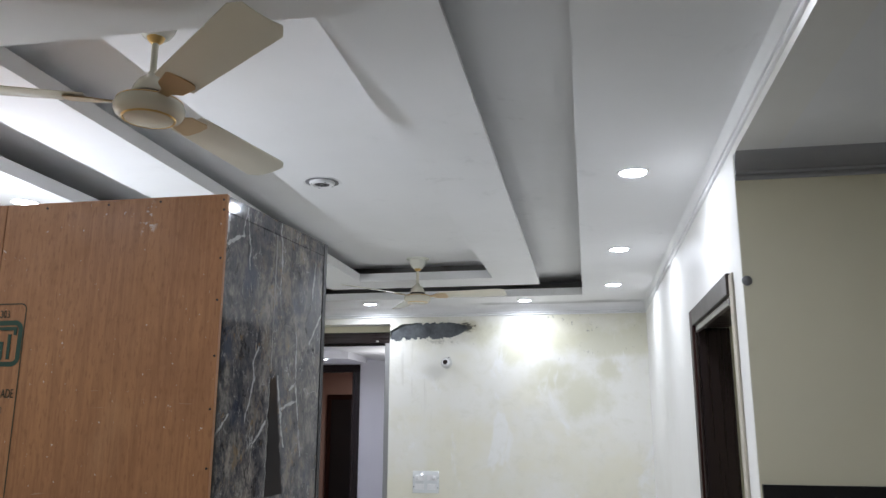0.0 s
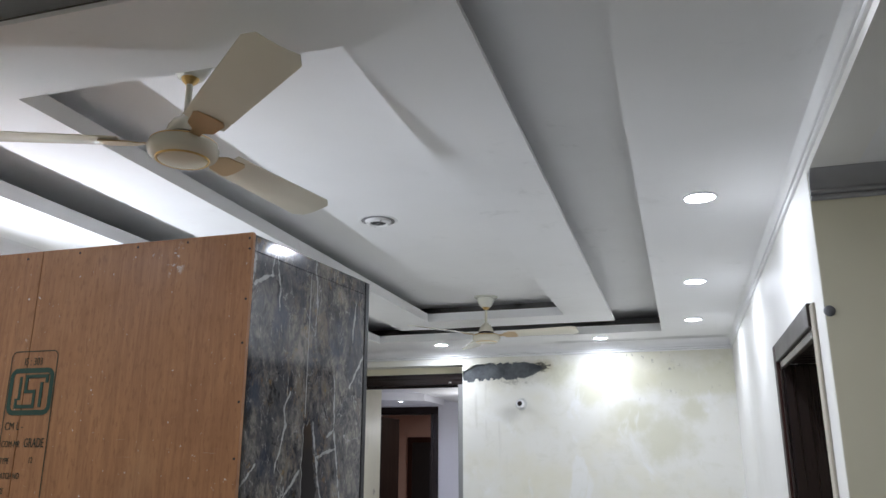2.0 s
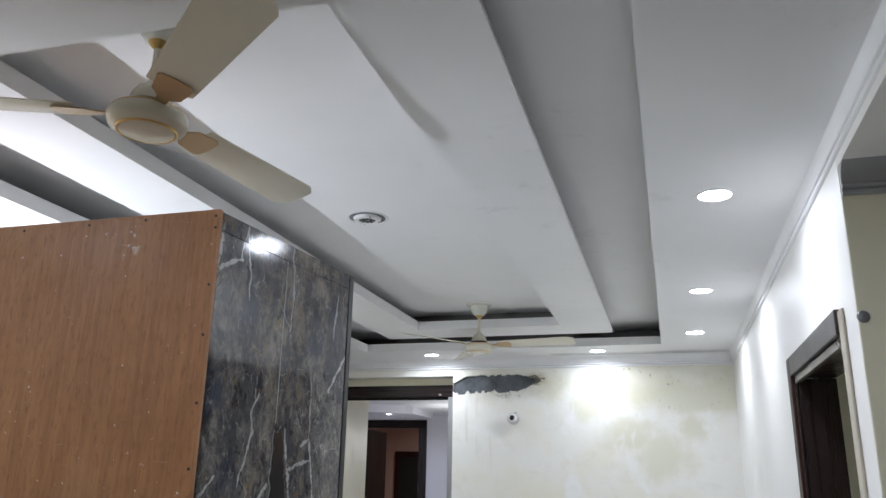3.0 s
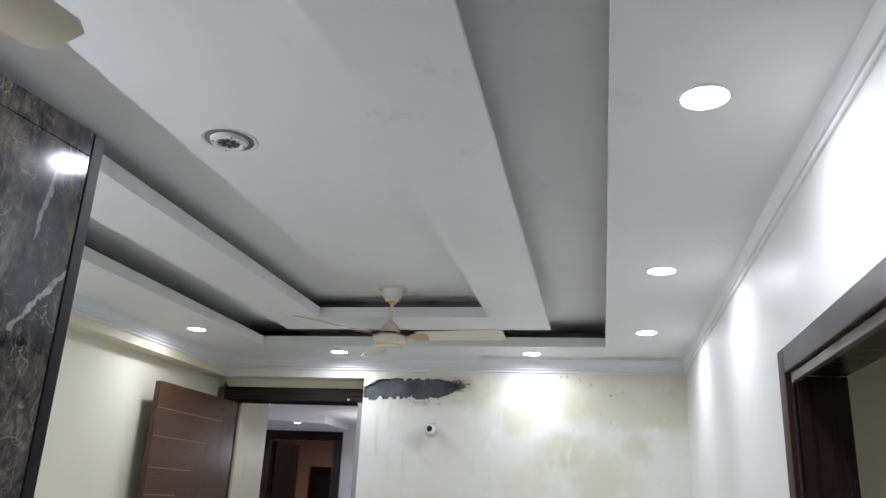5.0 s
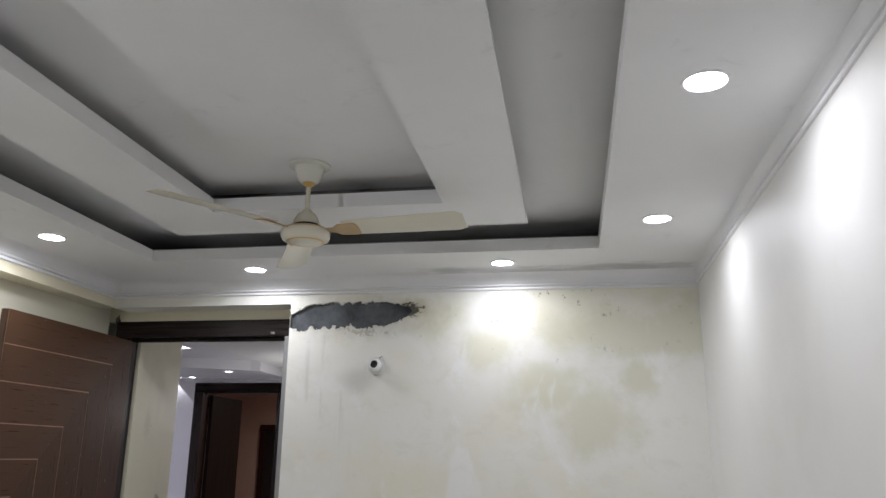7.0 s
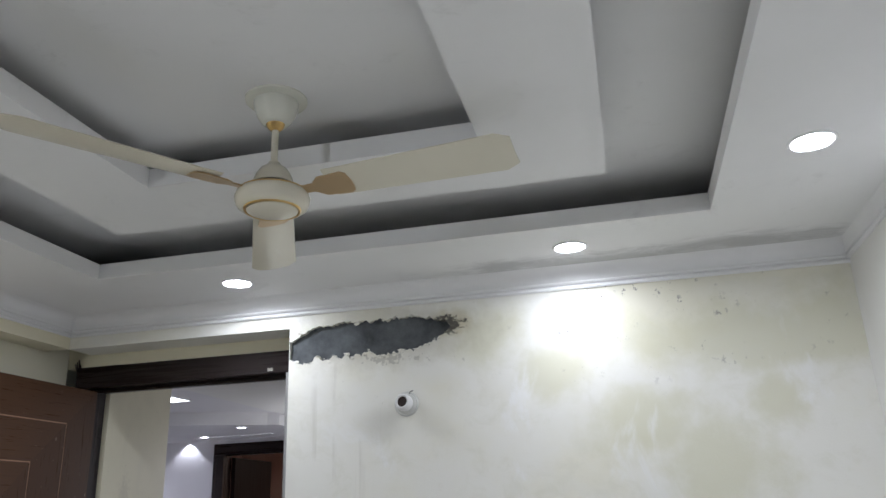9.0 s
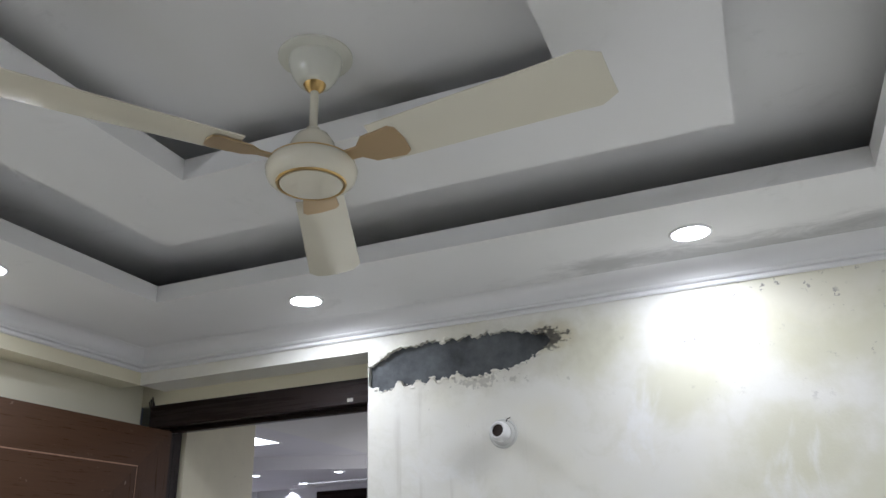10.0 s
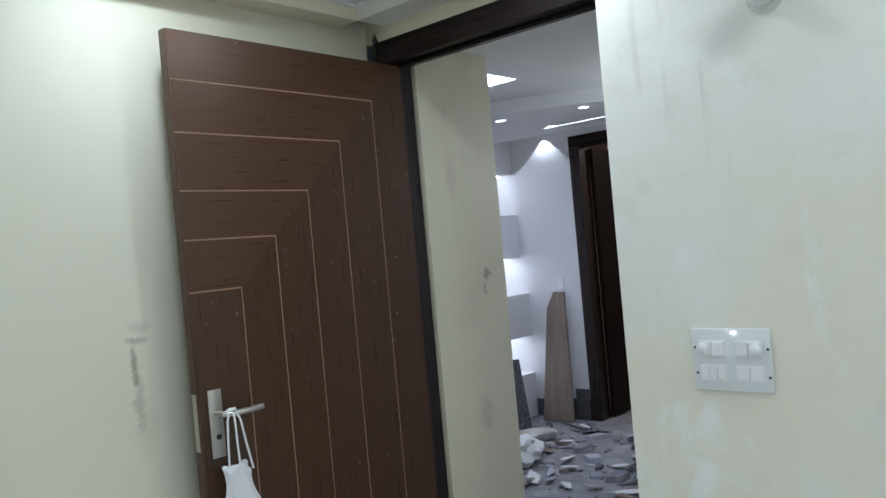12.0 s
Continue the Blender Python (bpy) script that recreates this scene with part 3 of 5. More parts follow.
# border slab round the tray, and the closed space behind its lip
rows += [(WEST, LX0, SOUTH, NORTH, CEIL, CEIL + LIP), (LX1, EAST, SOUTH, NORTH, CEIL, CEIL + LIP), (LX0, LX1, SOUTH, LY0, CEIL, CEIL + LIP), (LX0, LX1, LY1, NORTH, CEIL, CEIL + LIP)]
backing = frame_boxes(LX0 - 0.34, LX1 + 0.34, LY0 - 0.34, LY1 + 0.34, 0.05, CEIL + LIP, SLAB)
# hanging ring: a thin board turned up round its inner opening
BOARD = 0.012
rows += [(RX0, IX0, RY0, RY1, RING, RING + BOARD), (IX1, RX1, RY0, RY1, RING, RING + BOARD), (IX0, IX1, RY0, IY0, RING, RING + BOARD), (IX0, IX1, IY1, RY1, RING, RING + BOARD)]
rows += frame_boxes(IX0, IX1, IY0, IY1, 0.014, RING + BOARD, RING + LIP)
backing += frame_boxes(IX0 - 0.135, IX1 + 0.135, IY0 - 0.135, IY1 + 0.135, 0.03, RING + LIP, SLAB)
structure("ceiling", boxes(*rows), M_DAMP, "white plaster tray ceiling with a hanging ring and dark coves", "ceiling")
structure("cove_backing", boxes(*backing), M_COVE_SHADE, "boards inside the ceiling coves, coloured dark to stand for shade", "cove")


def cornice(name, x0, y0, x1, y1, nx, ny, z, label="thin grey plaster cornice with two beads", material=M_CORNICE):
    """A moulding along a wall; nx, ny point into the room."""
    prof = [(0, -0.080), (0.008, -0.080), (0.011, -0.076), (0.010, -0.069), (0.004, -0.067), (0.004, -0.065), (0.014, -0.062), (0.016, -0.057), (0.013, -0.052), (0.008, -0.051), (0.010, -0.047)]
    prof += [(0.010 + 0.040 * (1 - math.cos(a)), -0.047 + 0.046 * math.sin(a)) for a in (math.pi / 2 * k / 8 for k in range(1, 9))] + [(0.050, 0.001), (0, 0.001)]
    bm = bmesh.new()
    a = [bm.verts.new((x0 + nx * d, y0 + ny * d, z + h)) for d, h in prof]
    b = [bm.verts.new((x1 + nx * d, y1 + ny * d, z + h)) for d, h in prof]
    for i in range(len(prof)):
        j = (i + 1) % len(prof)
        bm.faces.new((a[i], a[j], b[j], b[i]))
    bm.faces.new(a), bm.faces.new(b)
    return tagged(part(name, bm, material, smooth=True), label, "cornice", kind="structure")


cornice("trim_east", EAST, SOUTH, EAST, NORTH, -1, 0, CEIL + 0.014)
cornice("trim_north", BEAM, NORTH, EAST, NORTH, 0, -1, CEIL)
cornice("trim_west", BEAM, SOUTH, BEAM, NORTH, 1, 0, CEIL)

# east wall with its doorway; the side bay opens south of it, below a header
BAY_Y, DOOR_Y0, DOOR_Y1, DOOR_TOP = 2.375, 2.565, 3.421, 1.985
structure("wall_east", boxes((EAST, EAST + 0.12, BAY_Y + 0.003, DOOR_Y0, 0, CEIL), (EAST, EAST + 0.12, DOOR_Y1, NORTH + 0.1, 0, CEIL), (EAST, EAST + 0.12, DOOR_Y0, DOOR_Y1, DOOR_TOP, CEIL),
                             (EAST, EAST + 0.12, SOUTH, BAY_Y, 2.375, CEIL)), M_WHITE, "white painted wall washed by downlights", "wall")
structure("wall_bay", boxes((EAST + 0.002, 3.4, BAY_Y, BAY_Y + 0.12, 0, 2.7)), M_CREAM, "dim cream wall of an unlit side bay", "wall")
structure("ceiling_bay", boxes((EAST + 0.12, 3.4, SOUTH, BAY_Y, 2.375, 2.5)), M_CEIL, "grey unlit ceiling of the side bay", "ceiling")
structure("wall_bay_east", boxes((3.3, 3.42, SOUTH, BAY_Y, 0, 2.375)), M_CREAM, "cream wall closing the side bay", "wall")
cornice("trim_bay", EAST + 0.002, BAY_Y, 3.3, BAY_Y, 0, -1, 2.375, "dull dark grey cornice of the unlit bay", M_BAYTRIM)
structure("dado_bay", boxes((EAST + 0.006, 3.3, BAY_Y - 0.014, BAY_Y, 0, 1.405)), M_BLACK_TILE, "black polished granite dado below the cream wall", "dado")
structure("wall_south", boxes((WEST - 0.1, 3.4, SOUTH - 0.12, SOUTH, 0, 2.7)), M_CREAM, "cream painted wall", "wall")

# west wall with a shallow beam along its top
structure("wall_west", boxes((WEST - 0.12, WEST, SOUTH, 6.2, 0, CEIL + 0.05)), M_LEFT, "cream painted wall with dark scuffs", "wall")
structure("beam_west", boxes((WEST, BEAM, SOUTH, NORTH, 2.338, CEIL)), M_CREAM, "cream painted beam along the wall top", "beam")

# room behind the east doorway
structure("wall_side_room", boxes((EAST + 0.12, 3.0, 4.9, 5.0, 0, 2.7), (2.9, 3.0, 2.5, 4.9, 0, 2.7)), M_CREAM, "cream wall of the room behind the doorway", "wall")
structure("ceiling_side_room", boxes((EAST + 0.12, 2.9, BAY_Y + 0.12, 4.9, 2.46, 2.6)), M_CEIL, "white ceiling of the room behind the doorway", "ceiling")
cornice("trim_side_room", EAST + 0.12, 4.9, 2.9, 4.9, 0, -1, 2.46)


# ---- north wall, with the broken plaster ----
NOOK_X, NOOK_Z, DOOR_Y = -1.558, 2.338, 6.20
PATCH_TOP = [(-1.5565, 2.283), (-1.52, 2.300), (-1.46, 2.335), (-1.40, 2.338), (-1.33, 2.342), (-1.22, 2.344), (-1.08, 2.343), (-1.0, 2.338), (-0.94, 2.312), (-0.918, 2.288)]
PATCH_BOTTOM = [(-1.5565, 2.213), (-1.50, 2.195), (-1.45, 2.216), (-1.36, 2.206), (-1.27, 2.214), (-1.20, 2.213), (-1.08, 2.216), (-1.0, 2.222), (-0.95, 2.255), (-0.918, 2.280)]


def curve_at(pts, x):
    for (a, za), (b, zb) in zip(pts, pts[1:]):
        if x <= b:
            return za + (zb - za) * (x - a) / (b - a)
    return pts[-1][1]


def ragged(grow=0.0, step=0.006, seed=0.0):
    """The outline of the missing plaster, clockwise from its west end."""
    xs = [-1.5565 + k * step for k in range(int(0.638 / step) + 1)]
    out = []
    for x in xs:
        out.append((x, curve_at(PATCH_TOP, x) + grow + 0.014 * noise.noise((x * 34 + seed, 1.7, 0)) + 0.010 * noise.noise((x * 105, 4.2, 0)) + 0.005 * noise.noise((x * 260, 7.0, 0))))
    for x in reversed(xs):
        out.append((x + 0.0005, curve_at(PATCH_BOTTOM, x) - grow - 0.020 * noise.noise((x * 30 + seed, 8.3, 0)) - 0.013 * noise.noise((x * 95, 2.2, 0)) - 0.006 * noise.noise((x * 240, 5.0, 0))))
    return out


def north_wall():
    bm = bmesh.new()
    outer = [(NOOK_X, 0), (EAST, 0), (EAST, CEIL), (BEAM, CEIL), (BEAM, NOOK_Z), (NOOK_X, NOOK_Z)]
    inner = ragged()
    edges, loops = [], []
    for loop in (outer, inner):
        vs = [bm.verts.new((x, NORTH, z)) for x, z in loop]
        loops.append(vs)
        edges += [bm.edges.new((a, b)) for a, b in zip(vs, vs[1:] + vs[:1])]
    bmesh.ops.triangle_fill(bm, edges=edges, use_beauty=True, use_dissolve=False)
    for vs, depth in zip(loops, (0.14, 0.026)):
        back = [bm.verts.new((v.co.x, NORTH + depth + (0.004 * noise.noise(v.co * 60) if depth < 0.1 else 0), v.co.z)) for v in vs]
        for i in range(len(vs)):
            j = (i + 1) % len(vs)
            bm.faces.new((vs[i], vs[j], back[j], back[i]))
    bm_box(bm, NOOK_X, EAST, NORTH + 0.03, NORTH + 0.14, 0, CEIL)
    return structure("wall_north", bm, M_END, "cream wall with yellow damp stains and a broken plaster strip", "wall")


wall_north = north_wall()


def cement_strip():
    bm = bmesh.new()
    nx, nz = 46, 12
    grid = []
    for i in range(nx + 1):
        for k in range(nz + 1):
            x, z = NOOK_X + 0.004 + 0.66 * i / nx, 2.17 + 0.19 * k / nz
            y = NORTH + 0.018 + 0.009 * max(0.0, min(1.0, (x + 1.04) / 0.03)) + 0.005 * noise.noise((x * 14, 0, z * 20)) + 0.003 * noise.noise((x * 50, 3, z * 50))
            grid.append(bm.verts.new((x, y, z)))
    for i in range(nx):
        for k in range(nz):
            a = i * (nz + 1) + k
            bm.faces.new((grid[a], grid[a + nz + 1], grid[a + nz + 2], grid[a + 1]))
    return part("cement_strip", bm, M_CEMENT, wall_north, "bare grey cement behind the missing plaster", smooth=True)


cement_strip()


def plaster_flake(x, z, size, seed):
    """A curled crumb of plaster at the rim of the hole."""
    bm = bmesh.new()
    n = 7
    c = bm.verts.new((x, NORTH - 0.0035, z))
    ring = []
    for i in range(n):
        a = 2 * math.pi * i / n
        r = size * (0.7 + 0.5 * noise.noise((seed, i * 1.7, 0)))
        ring.append(bm.verts.new((x + r * math.cos(a), NORTH - 0.001, z + 0.6 * r * math.sin(a))))
    for i in range(n):
        bm.faces.new((c, ring[i], ring[(i + 1) % n]))
    return part("plaster_flake", bm, M_END, wall_north)


rim = ragged(0.001, 0.016)
for k, (x, z) in enumerate(rim):
    if x > -1.535:
        plaster_flake(x + random.uniform(-0.004, 0.004), z + random.uniform(-0.004, 0.006), random.choice((0.005, 0.007, 0.010, 0.016)), k * 3.3)

# wall above the recessed door head, and the passage walls
structure("wall_nook", boxes((WEST, NOOK_X, DOOR_Y, DOOR_Y + 0.14, 2.286, 2.5), (-1.40, EAST + 0.1, DOOR_Y + 0.001, DOOR_Y + 0.14, 0, 2.5)), M_CREAM, "cream plaster strip above the door frame", "wall")


# ---- doors and frames ----
def door_frame(name, pieces, label, material):
    """pieces: (part name, box)."""
    root = tagged(new(name), label, "door frame", kind="structure")
    for kind, b in pieces:
        flat = b[1] - b[0] > 0.5
        part(kind, boxes(b, bevel=0.003), M_REVEAL_SHADE if kind == "plaster_reveal" else M_FRAME_H if flat else material, root)
    return root


door_frame("door_frame_1", [("head", (WEST + 0.05, -1.406, DOOR_Y - 0.004, DOOR_Y + 0.128, 2.196, 2.286)), ("jamb", (WEST + 0.005, -2.548, DOOR_Y + 0.042, DOOR_Y + 0.128, 0, 2.196)),
                            ("plaster_reveal", (-1.634, -1.405, DOOR_Y - 0.002, DOOR_Y + 0.127, 0, 2.196)), ("stop", (-2.548, -1.635, DOOR_Y + 0.050, DOOR_Y + 0.08, 2.180, 2.196))], "dark brown wooden frame of the open door", M_FRAME)
strike = thing("latch_keeper", -1.70, DOOR_Y - 0.004, 2.212, "small steel latch keeper screwed to the door head", "latch")
part("plate", boxes((-0.011, 0.011, -0.0015, 0.002, -0.006, 0.006), bevel=0.0006), M_STEEL, strike)
for dx in (-0.008, 0.007):
    part("staple", tube([(dx, 0, -0.006), (dx, -0.008, -0.005), (dx, -0.008, 0.005), (dx, 0, 0.006)], 0.0018, 8), M_STEEL, strike)

splinter = thing("splintered_wood", -2.602, DOOR_Y - 0.004, 2.286, "splintered dark end of the door head", "splinter")
for k, (dx, dz) in enumerate(((0.0, 0.026), (-0.008, 0.018), (0.008, 0.034), (0.015, 0.014))):
    part("sliver", tube([(dx, 0.004, -0.012), (dx - 0.002, 0.0, 0.0), (dx - 0.005, -0.003, dz)], 0.0028, 5), M_FRAME, splinter)

def local(bm, root):
    bmesh.ops.translate(bm, verts=bm.verts, vec=-root.location)
    return bm


# east doorway: outer architrave, liner and a second step
side_frame = thing("door_frame_2", (EAST), 2.98, 0, "brown wooden frame of the side doorway, dusty and plaster-stained", "door frame")
for kind, b, m in (("architrave", (EAST - 0.008, EAST, 2.508, 2.560, 0, 2.036), M_SHEEN_JAMB), ("architrave", (EAST - 0.016, EAST, 3.424, 3.497, 0, 2.043), M_RED), ("head", (EAST - 0.016, EAST, 2.560, 3.424, 1.974, 2.043), M_LACQUER),
                   ("liner", (EAST + 0.004, EAST + 0.132, 2.566, 2.592, 0, 1.961), M_FRAME), ("liner", (EAST + 0.004, EAST + 0.132, 3.394, 3.420, 0, 1.961), M_FRAME), ("bead", (EAST - 0.004, EAST + 0.014, 2.592, 3.394, 1.946, 1.971), M_DUSTY_H),
                   ("liner", (EAST + 0.0145, EAST + 0.132, 2.592, 3.394, 1.962, 1.983), M_FRAME_H), ("bead", (EAST - 0.006, EAST + 0.003, 3.396, 3.422, 0, 1.946), M_FRAME)):
    part(kind, local(boxes(b, bevel=0.003), side_frame), m, side_frame, "reddish brown jamb" if m is M_RED else "beige plastered jamb with its sheen in the colour" if m is M_SHEEN_JAMB else "")


def panelled_leaf():
    """The open leaf: raw core with mitred veneer bands, grooves between them."""
    x1, x0, tip, hinge, top, low = -2.525, -2.560, 5.262, 6.238, 2.183, 0.012
    root = thing("door_leaf", (x0 + x1) / 2, hinge, 0, "open dark brown wooden door with L-shaped grooves", "door")
    o = root.location
    bm = boxes((x0 - o.x, x1 - 0.0015 - o.x, tip - o.y, hinge - o.y, low, top), bevel=0.002)
    part("core", bm, M_CORE, root, "pale raw wood core showing in the grooves")
    part("edge_strip", boxes((x0 - 0.001 - o.x, x1 - 0.002 - o.x, tip - 0.004 - o.y, tip - 0.0005 - o.y, low, top), bevel=0.001), M_DOOR_V, root)
    ys = [hinge, 6.072, 5.898, 5.736, 5.587, 5.442]
    zs = [top, 2.034, 1.876, 1.702, 1.555, 1.40]
    g = 0.0023
    for k in range(6):
        ya, za = ys[k] - (g if k else 0), zs[k] - (g if k else 0)
        if k < 5:
            yb, zb = ys[k + 1] + g, zs[k + 1] + g
            across = [(tip, za), (ya, za), (yb, zb), (tip, zb)]
            up = [(ya, za), (ya, low), (yb, low), (yb, zb)]
            for pts, m in ((across, M_DOOR_H), (up, M_DOOR_V)):
                part("panel", prism([(a - o.y, b) for a, b in pts], "x", x1 - 0.0015 - o.x, x1 - o.x), m, root)
        else:
            part("panel", prism([(tip - o.y, za), (ya - o.y, za), (ya - o.y, low), (tip - o.y, low)], "x", x1 - 0.0015 - o.x, x1 - o.x), M_DOOR_V, root)
    part("back_face", boxes((x0 - 0.0035 - o.x, x0 - 0.0005 - o.x, tip - o.y, hinge - o.y, low, top)), M_DOOR_V, root)
    # lever handle on a long plate, lock face on the edge
    plate = part("handle_plate", boxes((x1 - o.x, x1 + 0.006 - o.x, 5.288 - o.y, 5.334 - o.y, 0.903, 1.106), bevel=0.002), M_STEEL, root, "worn satin steel handle plate", True)
    part("lever", tube([(x1 + 0.005 - o.x, 5.312 - o.y, 1.035), (x1 + 0.045 - o.x, 5.313 - o.y, 1.035), (x1 + 0.052 - o.x, 5.325 - o.y, 1.034), (x1 + 0.054 - o.x, 5.40 - o.y, 1.032), (x1 + 0.050 - o.x, 5.445 - o.y, 1.033)], 0.009, 12), M_STEEL, plate, "steel lever handle", True)
    part("keyhole", lathe([(0, 0.0), (0.008, 0.0), (0.008, 0.004), (0, 0.004)], 16), M_SCREW, plate)
    bpy.data.objects["keyhole"].matrix_basis = Matrix.Translation((x1 + 0.006 - o.x, 5.313 - o.y, 0.965)) @ pose(0, 0, 0, 0, 90, 0)
    part("lock_face", boxes((x0 + 0.006 - o.x, x1 - 0.008 - o.x, tip - 0.006 - o.y, tip - 0.003 - o.y, 0.93, 1.10), bevel=0.001), M_STEEL, root, "narrow steel lock face on the door edge")
    return root


panelled_leaf()


def cloth_bag():
    """A limp bag with loop handles hung on the lever."""
    root = thing("cloth_bag", -2.475, 5.333, 0.45, "limp white cloth bag hanging from the door handle", "bag")
    bm = bmesh.new()
    nu, nv = 26, 16
    rings = []
    for v in range(nv + 1):
        t = v / nv
        z = 0.425 - 0.40 * t
        wide = 0.042 + 0.012 * min(1, t * 3) + 0.010 * t - 0.010 * math.sin(math.pi * min(1, t * 4))
        deep = 0.016 + 0.014 * math.sin(math.pi * min(1, t * 1.1))
        ring = []
        for u in range(nu):
            a = 2 * math.pi * u / nu
            fold = 1 + 0.22 * noise.noise((math.cos(a) * 2.4, math.sin(a) * 2.4, t * 1.6)) + 0.10 * math.sin(7 * a + 3 * t)
            ring.append(bm.verts.new((deep * fold * math.cos(a) + 0.006, wide * fold * math.sin(a) + 0.028 * min(1, t * 2), z + 0.014 * math.sin(3 * a + 1.0) * (1 - t))))
        rings.append(ring)
    for a, b in zip(rings, rings[1:]):
        for i in range(nu):
            j = (i + 1) % nu
            bm.faces.new((a[i], a[j], b[j], b[i]))
    bm.faces.new(rings[0]), bm.faces.new(rings[-1])
    part("pouch", bm, M_CLOTH, root, smooth=True)
    for dy, out, lean in ((-0.020, 0.004, -0.004), (-0.004, 0.018, 0.010), (0.016, 0.016, 0.034)):
        part("loop", tube([(out, dy * 0.4, 0.590), (out + 0.006, dy, 0.565), (out + 0.002, dy + lean * 0.4, 0.50), (out, dy + lean, 0.41)], 0.0034, 8), M_CLOTH, root, smooth=True)
    part("knot", tube([(-0.005, -0.016, 0.588), (0.004, -0.006, 0.597), (0.010, 0.008, 0.597), (-0.004, 0.016, 0.588)], 0.0055, 8), M_CLOTH, root, smooth=True)


cloth_bag()


stub = thing("wall_plug", EAST + 0.012, BAY_Y, 1.985, "small dark grey wall plug at the corner of the bay", "wall plug")
plug = part("socket", lathe([(0, 0), (0.015, 0), (0.013, 0.006), (0.008, 0.010), (0.003, 0.011), (0, 0.009)], 20), M_GREYPLUG, stub, smooth=True)
plug.matrix_basis = pose(0, 0, 0, 90, 0, 0)


# ---- plywood and marble partition ----
PX0, PX1, PY0, PY1, PTOP = WEST, -0.784, 1.555, 2.080, 2.077
SKEW, RUN, RISE = radians(6.1), 1.105, 0.94


def up(z):
    return 1.6 + (z - 1.6) * RISE if z > 0.1 else z


part_root = thing("partition_unit", PX1, PY0, 0, "partition of brown plywood with a dark marble end", "partition")


def on_end(u0, u1, d0, d1, z0, z1, bevel=0.0):
    """A box on the slanting marble end: u along it, d outwards from its face; about the partition's corner."""
    bm = boxes((u0 * RUN, u1 * RUN, d0, d1, up(z0), up(z1)), bevel=bevel)
    bmesh.ops.transform(bm, verts=bm.verts, matrix=Matrix(((math.sin(SKEW), math.cos(SKEW), 0, 0), (math.cos(SKEW), -math.sin(SKEW), 0, 0), (0, 0, 1, 0), (0, 0, 0, 1))))
    return bm


part("carcass", local(prism([(PX0 + 0.002, PY0 + 0.013), (PX1 - 0.024, PY0 + 0.013), (-0.752, PY1 - 0.012), (PX0 + 0.002, PY1 - 0.012)], "z", 0.0, PTOP - 0.012), part_root), M_CORE, part_root)
for a, b in ((PX0 + 0.003, -1.3475), (-1.3458, PX1)):
    part("plywood_sheet", local(boxes((a, b, PY0, PY0 + 0.012, 0.002, PTOP), bevel=0.0012), part_root), M_PLY, part_root, "reddish brown plywood sheet with scrapes and paint specks")
for u0, u1, z0, z1 in ((0.0125, 0.2195, 0.002, 2.066), (0.2205, 0.466, 0.002, 2.066), (0.0125, 0.466, 2.067, 2.1055)):
    part("marble_slab", on_end(u0, u1, -0.021, -0.003, z0, z1, 0.0008), M_MARBLE, part_root, "polished dark marble with white veins")
part("seam", on_end(0.2193, 0.2207, -0.006, -0.0024, 1.70, 2.066), M_PLASTER_RIM, part_root, "thin pale grout line between the slabs")


def chipped(grow, d0, d1):
    """A ragged broken place beside the seam, narrow at its top."""
    left = [(0.2420 - 0.004 * (k % 2) - grow - 0.010 * max(0, noise.noise((k * 0.9, 3.0, 0))), 1.685 - 0.02 * k) for k in range(16)]
    right = [(0.2663 + 0.0040 * k + grow + 0.010 * noise.noise((k * 1.3, 9.0, 0)), 1.688 - 0.02 * k) for k in range(16)]
    top = [(0.2519, 1.680 + grow), (0.2608, 1.692 + grow)]
    bm = prism([(u, up(z)) for u, z in list(reversed(left)) + top + right], "y", d0, d1)
    bmesh.ops.transform(bm, verts=bm.verts, matrix=Matrix(((math.sin(SKEW), math.cos(SKEW), 0, 0), (math.cos(SKEW), -math.sin(SKEW), 0, 0), (0, 0, 1, 0), (0, 0, 0, 1))))
    return bm


part("chip_rim", chipped(0.0013, -0.0040, -0.0026), M_PLASTER_RIM, part_root, "white chipped rim round broken marble")
part("chip", chipped(0.0, -0.0040, -0.0019), M_BROKEN, part_root, "dark brown broken place in the marble")
part("edge_strip", on_end(0.4665, 0.484, -0.024, -0.001, 0.002, 2.104, 0.001), M_MEDGE, part_root, "black polished edge strip")
part("back_panel", local(boxes((PX0 + 0.003, -0.744, PY1 - 0.011, PY1 + 0.002, 0.002, PTOP - 0.006)), part_root), M_MEDGE, part_root)
for x, z in [(-0.854, 2.093), (-0.852, 2.068), (-0.853, 1.95), (-0.854, 1.85), (-0.852, 1.72), (-0.854, 1.60), (-0.853, 1.47), (-1.02, 2.096), (-1.16, 2.095), (-1.33, 2.094), (-1.49, 2.09), (-1.75, 2.09)]:
    ob = part("screw", lathe([(0, 0), (0.0027, 0), (0.0027, 0.0012), (0, 0.0012)], 10), M_SCREW, part_root)
    ob.matrix_basis = Matrix.Translation(Vector((0.011 + x * 0.94, PY0 - 0.0002, up(z))) - part_root.location) @ pose(0, 0, 0, 90, 0, 0)


